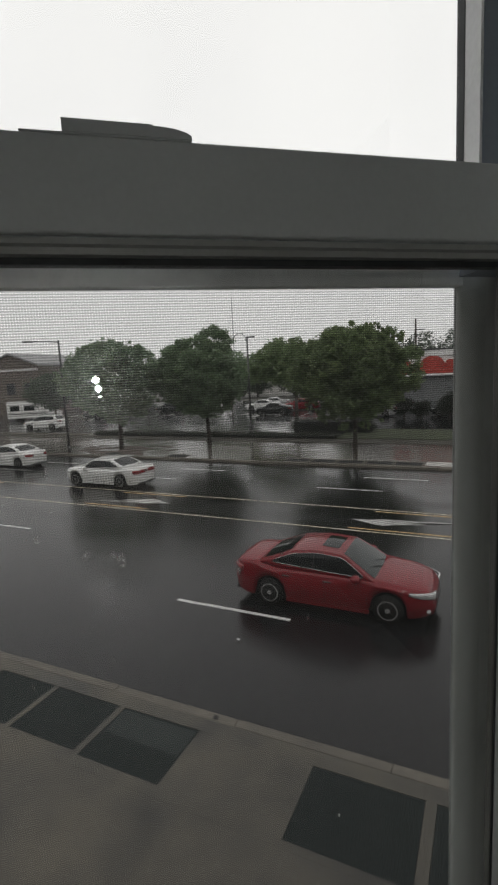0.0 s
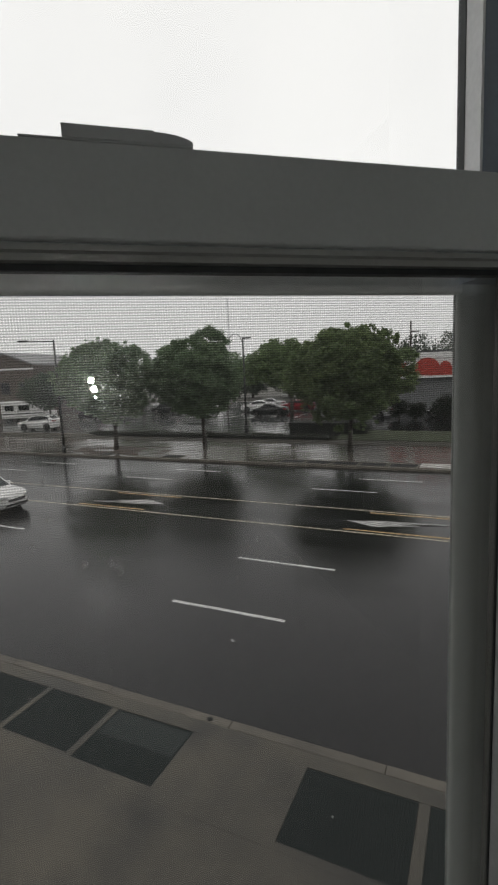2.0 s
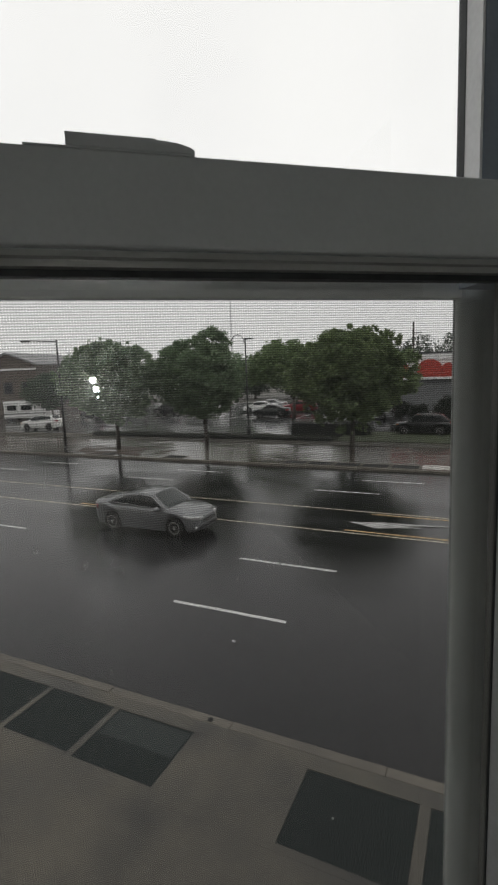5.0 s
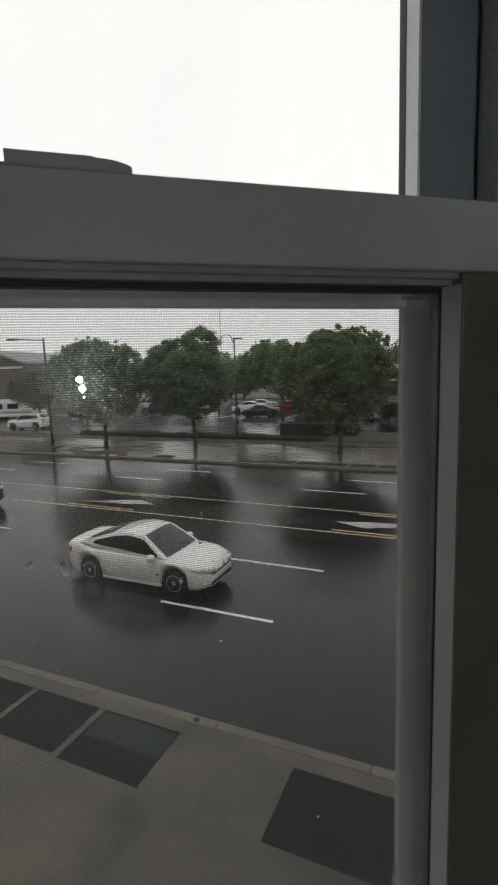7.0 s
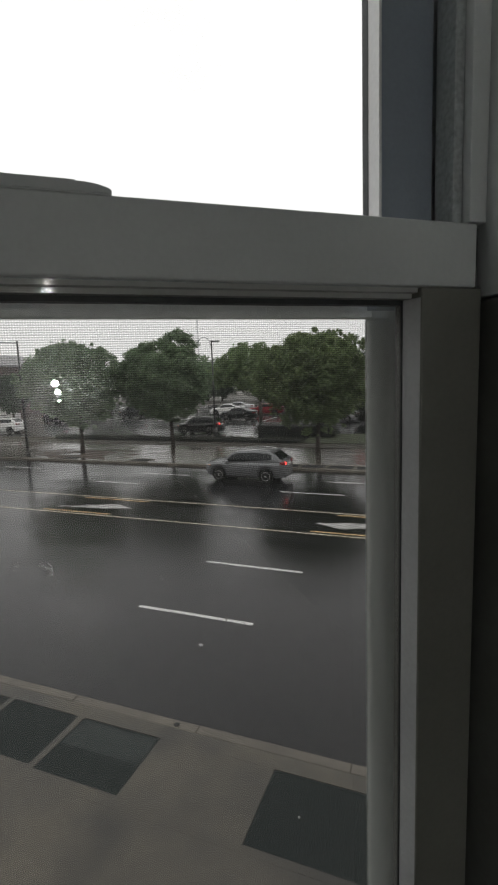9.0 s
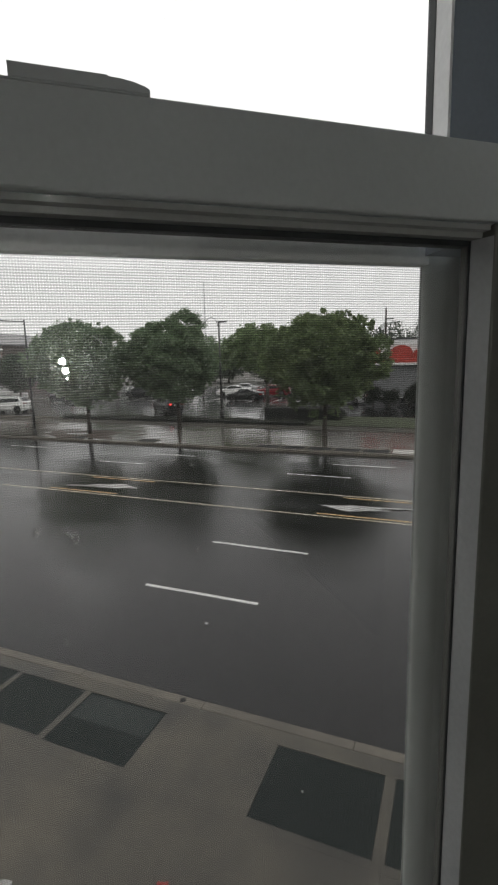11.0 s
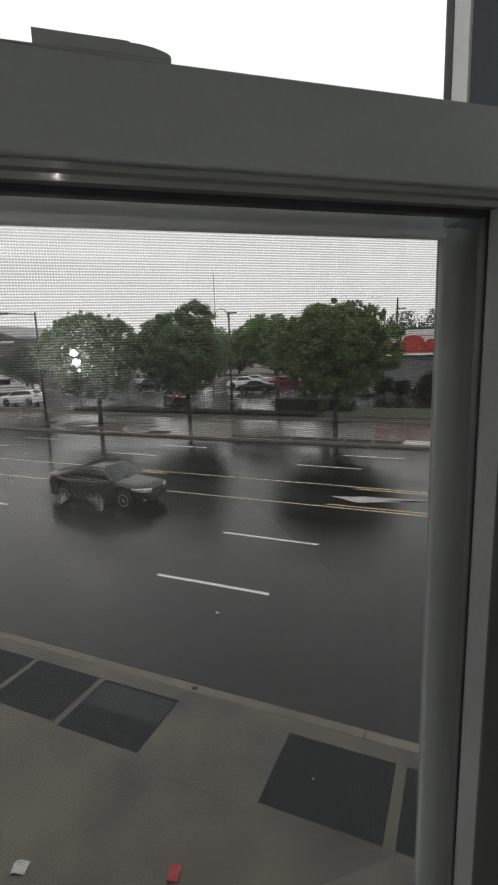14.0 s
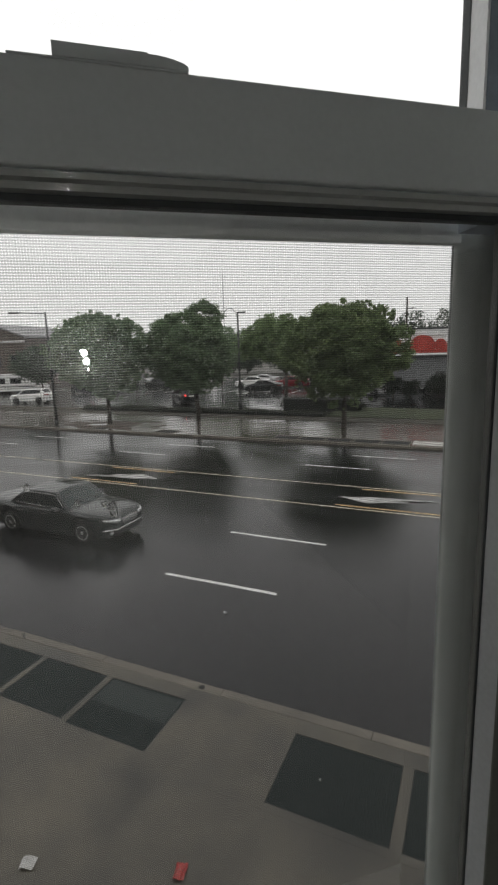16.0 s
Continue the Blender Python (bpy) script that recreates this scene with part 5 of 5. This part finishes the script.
    if P.get("strip"):
        part("bumper_strip", lens(nose(hw * 0.9), lambda s: P["strip"], lambda s: P["strip"] + 0.05, 0.010), M_CHROME, c, "chrome bumper strip")
    bm = bmesh.new()
    box(bm, xf - 0.02, xf + 0.020, -gw * 0.9, gw * 0.9, (g0 + g1) / 2 - 0.008, (g0 + g1) / 2 + 0.008, 0.003)
    part("grille_bar", bm, M_CHROME, gr)
    part("bumper_intake", lens(nose(hw * P.get("intake", 0.62)), lambda s: P["sill"] + 0.10, lambda s: P["sill"] + P.get("intake_top", 0.20), 0.005), M_TRIM, c)
    bm = bmesh.new()
    box(bm, xr - 0.006, xr + 0.12, -hw * 0.72, hw * 0.72, P["sill"] + 0.02, P["sill"] + 0.11, 0.02)
    part("rear_bumper_trim", bm, M_TRIM, c)
    bm = bmesh.new()
    box(bm, xr - 0.012, xr + 0.02, -0.26, 0.26, P["tailz"] - 0.16, P["tailz"] - 0.02, 0.006)
    part("number_plate", bm, M_PLATE, c)
    # wheels
    bm = bmesh.new()
    rod(bm, (0, -0.105, 0), (0, 0.105, 0), wr, wr, 36)
    es = [e for e in bm.edges if abs(e.verts[0].co.y - e.verts[1].co.y) < 1e-4 and e.calc_face_angle(0) > 1]
    bmesh.ops.bevel(bm, geom=es, offset=0.03, segments=3, affect="EDGES")
    tyre_me = finish(bm, "tyre", M_TYRE, True)
    bm = bmesh.new()
    rr = wr * 0.66
    for a, b in ((rr, rr - 0.025),):
        n = 36
        ring = []
        for i in range(n):
            an = 2 * math.pi * i / n
            ring.append([bm.verts.new((r * math.cos(an), y, r * math.sin(an))) for r, y in ((a, 0.107), (b, 0.107), (b, 0.06), (a, 0.06))])
        for i in range(n):
            p, q = ring[i], ring[(i + 1) % n]
            for j in range(4):
                bm.faces.new((p[j], q[j], q[(j + 1) % 4], p[(j + 1) % 4]))
    for i in range(10):
        mt = pose(0, 0, 0, 0, 36 * i, 0)
        box(bm, 0.02, rr - 0.015, 0.085, 0.104, -0.022, 0.022, 0.005, mt, 1)
    rod(bm, (0, 0.06, 0), (0, 0.112, 0), 0.065, 0.055, 16)
    rod(bm, (0, 0.06, 0), (0, 0.088, 0), rr - 0.02, rr - 0.03, 24)
    bmesh.ops.recalc_face_normals(bm, faces=bm.faces)
    rim_me = finish(bm, "rim", P.get("rim", M_RIM))
    wheels = []
    for sx in (1, -1):
        for sgn in (-1, 1):
            w = new("wheel")
            w.parent = c
            t = new("tyre", tyre_me)
            t.parent = w
            r = new("rim", rim_me)
            r.parent = w
            if sgn < 0:
                r.matrix_basis = pose(0, 0, 0, 0, 0, 180)
            home = Vector((sx * wb / 2, sgn * (hw - 0.135), wr))
            w.location = home
            wheels.append((w, home))
    c["wheel_radius"] = wr
    return c, wheels


SEDAN = dict(wb=2.78, fo=0.95, ro=0.98, hw=0.91, wr=0.335, sill=0.20, crown=0.025,
             deck=((-2.37, 0.96), (-2.22, 1.05), (-1.75, 1.07), (-1.2, 0.98), (0.9, 0.955), (1.15, 0.97), (1.75, 0.89), (2.15, 0.81), (2.37, 0.75)),
             cabin=((1.08, 0.955), (0.36, 1.39), (-0.78, 1.375), (-1.70, 1.05)), arch=0.065, windows=((0.13, 0.50), (0.515, 0.93)),
             lampz=0.69, tailz=0.84, grille=(0.42, 0.47, 0.60), handles=(0.05, -0.95), seams=(0.95, -0.02, -1.0))


def spec(**kw):
    d = dict(SEDAN)
    d.update(kw)
    return d


SPEC_RED = spec(sunroof=(0.12, 0.48), chrome=True, lamph=0.20, lamp_len=0.50, windows=((0.15, 0.50), (0.512, 0.92)))
SPEC_MUSCLE = spec(wb=2.96, fo=0.88, ro=1.10, wr=0.345, hw=0.93, tail_in=0.05, tailh=0.20, tail_len=0.26, arch=0.045,
                    deck=((-2.58, 0.98), (-2.40, 1.05), (-1.7, 1.06), (-1.2, 0.98), (0.8, 0.95), (1.1, 0.965), (1.8, 0.92), (2.2, 0.85), (2.36, 0.79)),
                    cabin=((1.05, 0.95), (0.30, 1.40), (-0.80, 1.40), (-1.75, 1.055)))
SPEC_WHITE_B = spec(wb=2.70, ro=1.05)
SPEC_LARGE = spec(wb=2.76, fo=1.0, ro=1.12, spoiler=0.03,
                   deck=((-2.50, 0.95), (-2.32, 1.03), (-1.7, 1.05), (-1.2, 0.96), (0.9, 0.94), (1.2, 0.95), (1.8, 0.89), (2.2, 0.81), (2.38, 0.74)),
                   cabin=((1.10, 0.94), (0.42, 1.40), (-0.78, 1.39), (-1.64, 1.04)))
SPEC_SILVER = spec(tail_in=0.62, tailh=0.13, wb=2.74, fo=0.95, ro=1.16, wr=0.31, hw=0.87, arch=0.04,
                   deck=((-2.53, 0.92), (-2.35, 0.99), (-1.7, 1.01), (-1.1, 0.93), (0.8, 0.90), (1.05, 0.915), (1.7, 0.85), (2.1, 0.78), (2.32, 0.72)),
                   cabin=((1.00, 0.90), (0.38, 1.33), (-0.80, 1.33), (-1.58, 1.0)))
SPEC_COUPE = spec(wb=2.74, fo=0.94, ro=0.94, wr=0.34, arch=0.075, deck=((-2.31, 0.97), (-2.14, 1.06), (-1.8, 1.06), (-1.2, 0.97), (0.9, 0.93), (1.2, 0.94), (1.75, 0.89), (2.1, 0.81), (2.31, 0.74)),
                     cabin=((1.12, 0.93), (0.34, 1.40), (-0.60, 1.39), (-1.80, 1.05)), rise=0.08, windows=((0.20, 0.55), (0.565, 0.92)), grille=(0.52, 0.54, 0.61))
SPEC_BLACK = spec(wb=2.74, fo=0.90, ro=0.95, arch=0.07, chrome=True, lamph=0.20, lamp_len=0.50, cabin=((1.10, 0.93), (0.38, 1.39), (-0.68, 1.38), (-1.72, 1.03)))
SPEC_LONG = spec(wb=2.97, fo=1.05, ro=1.28, wr=0.335, hw=0.96, arch=0.03, chrome=True, tumble=0.25,
                 deck=((-2.76, 0.90), (-2.6, 0.98), (-1.7, 1.0), (-1.2, 0.95), (0.75, 0.94), (1.0, 0.955), (1.8, 0.92), (2.3, 0.87), (2.53, 0.83)),
                 cabin=((0.95, 0.94), (0.38, 1.40), (-0.85, 1.40), (-1.52, 0.99)), lampz=0.72, lamph=0.12, lamp_len=0.30, grille=(0.36, 0.52, 0.74), grille_mat=M_CHROME, strip=0.43)
SUV = spec(wb=2.76, fo=0.94, ro=0.99, hw=0.96, wr=0.375, sill=0.27, rails=1, sunroof=(0.10, 0.38), crown=0.03,
           deck=((-2.37, 0.98), (-2.24, 1.12), (-1.2, 1.10), (0.9, 1.06), (1.2, 1.075), (1.80, 1.05), (2.1, 0.99), (2.32, 0.92)),
           cabin=((1.12, 1.06), (0.40, 1.60), (-1.62, 1.565), (-2.24, 1.10)), arch=0.10, windows=((0.17, 0.30), (0.31, 0.57), (0.585, 0.92)), tumble=0.27, rise=0.14, frame=0.09,
           lampz=0.83, lamph=0.11, tailz=1.02, tailh=0.16, tail_len=0.24, grille=(0.44, 0.60, 0.84), amber=True, intake=0.78, intake_top=0.24, rim=M_RIM_DARK, handles=(0.10, -0.90), seams=(0.95, 0.05, -0.98), rear_low=0.22)


def suv(**kw):
    d = dict(SUV)
    d.update(kw)
    return d


def shorter(sp, k):
    """The same car, scaled along its length."""
    d = dict(sp)
    for key in ("wb", "fo", "ro"):
        d[key] = sp[key] * k
    for key in ("deck", "cabin"):
        d[key] = tuple((x * k, z) for x, z in sp[key])
    for key in ("handles", "seams"):
        d[key] = tuple(x * k for x in sp[key])
    return d


SPEC_SUV_DARK = suv(rim=M_RIM, wb=2.64, fo=0.90, ro=0.95, hw=0.91, wr=0.35, sill=0.25, sunroof=None, deck=((-2.27, 0.98), (-2.12, 1.10), (-1.1, 1.06), (0.85, 1.03), (1.1, 1.045), (1.7, 1.01), (2.05, 0.95), (2.22, 0.88)),
                    cabin=((1.14, 1.03), (0.42, 1.58), (-1.50, 1.57), (-2.14, 1.10)))
SPEC_SUV_SILVER = suv(rim=M_RIM, wb=2.88, fo=0.95, ro=1.10, hw=0.93, wr=0.35, sunroof=None, rails=2, deck=((-2.54, 0.98), (-2.38, 1.10), (-1.2, 1.06), (0.9, 1.03), (1.2, 1.045), (1.85, 1.01), (2.2, 0.95), (2.39, 0.88)),
                      cabin=((1.24, 1.03), (0.48, 1.56), (-1.75, 1.56), (-2.40, 1.08)))


SPEC_SUV_SILVER = shorter(SPEC_SUV_SILVER, 0.92)
SPEC_SUV_SILVER["brake"] = (1,)
SPEC_SUV_BRAKE = dict(SPEC_SUV_DARK)
SPEC_SUV_BRAKE["brake"] = (-1,)


# rows of the moving cars: time, place of the axles' midpoint along the road, across it
DRIVES = (
    ("bright red wet sedan with a sunroof driving past", "car", SPEC_RED, P_RED, False, 1, ((0.0, -3.30, 11.25), (0.5, 3.55, 11.30), (2.0, 24.0, 11.3))),
    ("white sports sedan with full-width red tail lights", "car", SPEC_MUSCLE, P_WHITE, False, -1, ((0.0, -18.30, 20.30), (0.5, -24.65, 20.35), (2.0, -43.7, 20.4))),
    ("white wet sedan driving away along the far lanes", "car", SPEC_WHITE_B, P_WHITE, False, -1, ((0.0, -29.05, 23.2), (1.5, -48.5, 23.3))),
    ("white wet sedan with a rear spoiler", "car", SPEC_LARGE, P_WHITE, True, 1, ((0.0, -41.8, 14.85), (2.5, -15.40, 14.85), (3.5, -4.71, 14.80), (5.5, 16.8, 14.8))),
    ("silver wet older sedan driving along the far lane", "car", SPEC_SILVER, P_SILVER, False, -1, ((0.0, 33.0, 21.2), (2.5, -2.23, 21.2), (3.0, -9.3, 21.15), (3.5, -16.23, 21.05), (4.0, -22.25, 20.85), (6.0, -46.0, 20.8))),
    ("white wet sport utility car with a dark sunroof", "car", SUV, P_WHITE, False, 1, ((0.0, -52.5, 11.1), (3.5, -11.50, 11.1), (4.0, -5.48, 11.0), (4.2, -2.98, 11.0), (6.2, 20.8, 11.0))),
    ("grey wet sedan with lit headlights", "car", SPEC_BLACK, P_STEEL, True, 1, ((0.0, -70.0, 14.9), (4.2, -20.5, 14.9), (6.2, 2.9, 14.9), (7.5, 18.0, 14.9))),
    ("white wet coupe-like sedan with rain beads", "car", SPEC_COUPE, P_WHITE, False, 1, ((0.0, -95.0, 11.1), (6.5, -14.25, 11.1), (7.0, -8.19, 11.1), (7.5, -1.85, 11.1), (9.0, 17.3, 11.1))),
    ("dark grey wet crossover with its lights on", "car", SPEC_SUV_BRAKE, P_BROWN, True, 1, ((0.0, -113.0, 14.95), (7.5, -14.90, 14.95), (8.0, -8.30, 14.95), (8.5, -1.42, 15.0), (10.0, 18.4, 15.0))),
    ("silver wet estate car with roof rails", "car", SPEC_SUV_SILVER, P_STEEL, False, -1, ((0.0, 94.0, 24.5), (8.5, -4.12, 24.6), (9.0, -9.88, 24.5), (12.0, -44.5, 24.3))),
    ("black wet sedan with chrome window trim", "car", SPEC_BLACK, P_BLACK, False, 1, ((0.0, -150.0, 14.8), (13.5, -20.3, 14.8), (14.0, -12.50, 14.8), (14.5, -4.78, 14.85), (16.0, 19.4, 14.9))),
    ("dark grey wet full-size sedan with a chrome grille", "car", SPEC_LONG, P_GREY, False, 1, ((0.0, -150.0, 11.6), (15.5, -18.45, 11.6), (16.0, -11.94, 11.6))),
)
MOVERS = []
for lab, cat, sp, col, lit, way, rows in DRIVES:
    ob, wheels = car(lab, cat, sp, col, lit)
    MOVERS.append((ob, wheels, sp["wr"], way, rows))
lot_spec = dict(SPEC_SUV_DARK)
lot_spec["brake"] = (1,)
LOT_CAR, LOT_WHEELS = car("black hatchback with a lit tail light in the car park", "car", lot_spec, P_BLACK)

# parked cars in the lot
for lab, sp, col, x, y, turn in (("white wet crossover parked by the house", SPEC_SUV_DARK, P_WHITE, -44.4, 39.9, 196),
                                 ("dark blue sedan parked in the wet lot", SPEC_BLACK, P_GREY, -23.3, 55.2, 184),
                                 ("white sedan parked in the second row", SPEC_WHITE_B, P_WHITE, -27.6, 61.6, 188),
                                 ("silver sedan parked in the second row", SPEC_SILVER, P_SILVER, -28.2, 66.5, 188),
                                 ("red sedan parked in the second row", SPEC_WHITE_B, P_RED, -22.2, 61.9, 188),
                                 ("dark pickup-like wagon parked under the trees", SPEC_SUV_DARK, P_GREY, -39.5, 57.4, 180),
                                 ("silver sedan parked before the shop", SPEC_SILVER, P_SILVER, -11.2, 53.4, 184),
                                 ("black sedan parked before the shop", SPEC_BLACK, P_BLACK, -3.2, 54.0, 184),
                                 ("dark estate car parked before the house", SPEC_SUV_DARK, P_BLACK, -46.5, 50.5, 170)):
    ob, wheels = car(lab, "car", sp, col, group="parked cars")
    ob.matrix_world = pose(x, y, 0.13, 0, 0, turn)


def camper():
    c = thing("camper_van", "white boxy camper van parked by the house", "van", pose(-56.3, 49.0, 0.13, 0, 0, 30))
    bm = bmesh.new()
    box(bm, -3.2, 2.2, -1.1, 1.1, 0.45, 2.75, 0.12)
    part("body", bm, P_WHITE, c)
    bm = bmesh.new()
    prism(bm, ((2.2, 0.45), (3.5, 0.45), (3.5, 1.15), (2.9, 1.3), (2.45, 1.95), (2.2, 1.95)), "y", -0.98, 0.98)
    part("cab", bm, P_WHITE, c)
    for sgn in (-1, 1):
        for x0, x1, z0, z1 in ((-2.7, -1.5, 1.5, 2.2), (-0.9, 0.5, 1.5, 2.2)):
            bm = bmesh.new()
            box(bm, x0, x1, sgn * 1.1 - 0.012, sgn * 1.1 + 0.012, z0, z1, 0.01)
            part("window", bm, M_CARGLASS, c)
        bm = bmesh.new()
        box(bm, 2.3, 2.75, sgn * 0.98 - 0.012, sgn * 0.98 + 0.012, 1.25, 1.75, 0.01)
        part("window", bm, M_CARGLASS, c)
        for x in (-1.9, 2.6):
            bm = bmesh.new()
            rod(bm, (x, sgn * 0.78, 0.38), (x, sgn * 1.0, 0.38), 0.38, 0.38, 24)
            part("wheel", bm, M_TYRE, c)
    bm = bmesh.new()
    prism(bm, ((2.50, 1.93), (2.92, 1.32), (2.95, 1.34), (2.53, 1.95)), "y", -0.85, 0.85)
    part("windscreen", bm, M_CARGLASS, c)
    bm = bmesh.new()
    box(bm, -3.22, 2.22, -1.112, 1.112, 1.02, 1.12)
    part("stripe", bm, M_TRIM, c)


camper()
build_near_pavement()


# ---- what moves ----
def drive(ob, wheels, wr, way, rows):
    turn = 0 if way > 0 else 180
    full = list(rows)
    if full[-1][0] < 16.0:
        full.append((16.0, full[-1][1] + way * 12.5 * (16.0 - full[-1][0]), full[-1][2]))
    walk(ob, [(t, pose(x, y, 0.0, 0, 0, turn)) for t, x, y in full])
    # wheels roll while the car is near
    tt = [r[0] for r in full]
    xx = [r[1] for r in full]
    near = [k / 30 for k in range(0, 481) if -34 < np.interp(k / 30, tt, xx) < 6]
    if not near:
        return
    times = sorted({0.0, 16.0, *near})
    for w, home in wheels:
        wrows, last = [], None
        for t in times:
            x = np.interp(min(max(t, near[0]), near[-1]), tt, xx)
            ang = way * (x - xx[0]) / wr
            wrows.append((t, Matrix.Translation(home) @ Matrix.Rotation(ang, 4, "Y")))
        walk(w, wrows)


def motions():
    walk(cam, PATH, EXPOSURES)
    for ob, wheels, wr, way, rows in MOVERS:
        drive(ob, wheels, wr, way, rows)
    lot = ((0.0, 17.0), (4.2, -1.2), (6.5, -10.8), (7.0, -13.0), (7.5, -15.4), (8.0, -17.5), (8.5, -19.6), (9.0, -21.5), (9.6, -23.4), (10.4, -25.1), (11.2, -26.4), (11.6, -26.5), (16.0, -26.5))
    turns = dict(((9.6, 172), (10.4, 155), (11.2, 140), (11.6, 138), (16.0, 138)))
    walk(LOT_CAR, [(t, pose(x, 41.7 + (0.9 if t > 11 else 0.0), 0.13, 0, 0, turns.get(t, 180))) for t, x in lot])


motions()
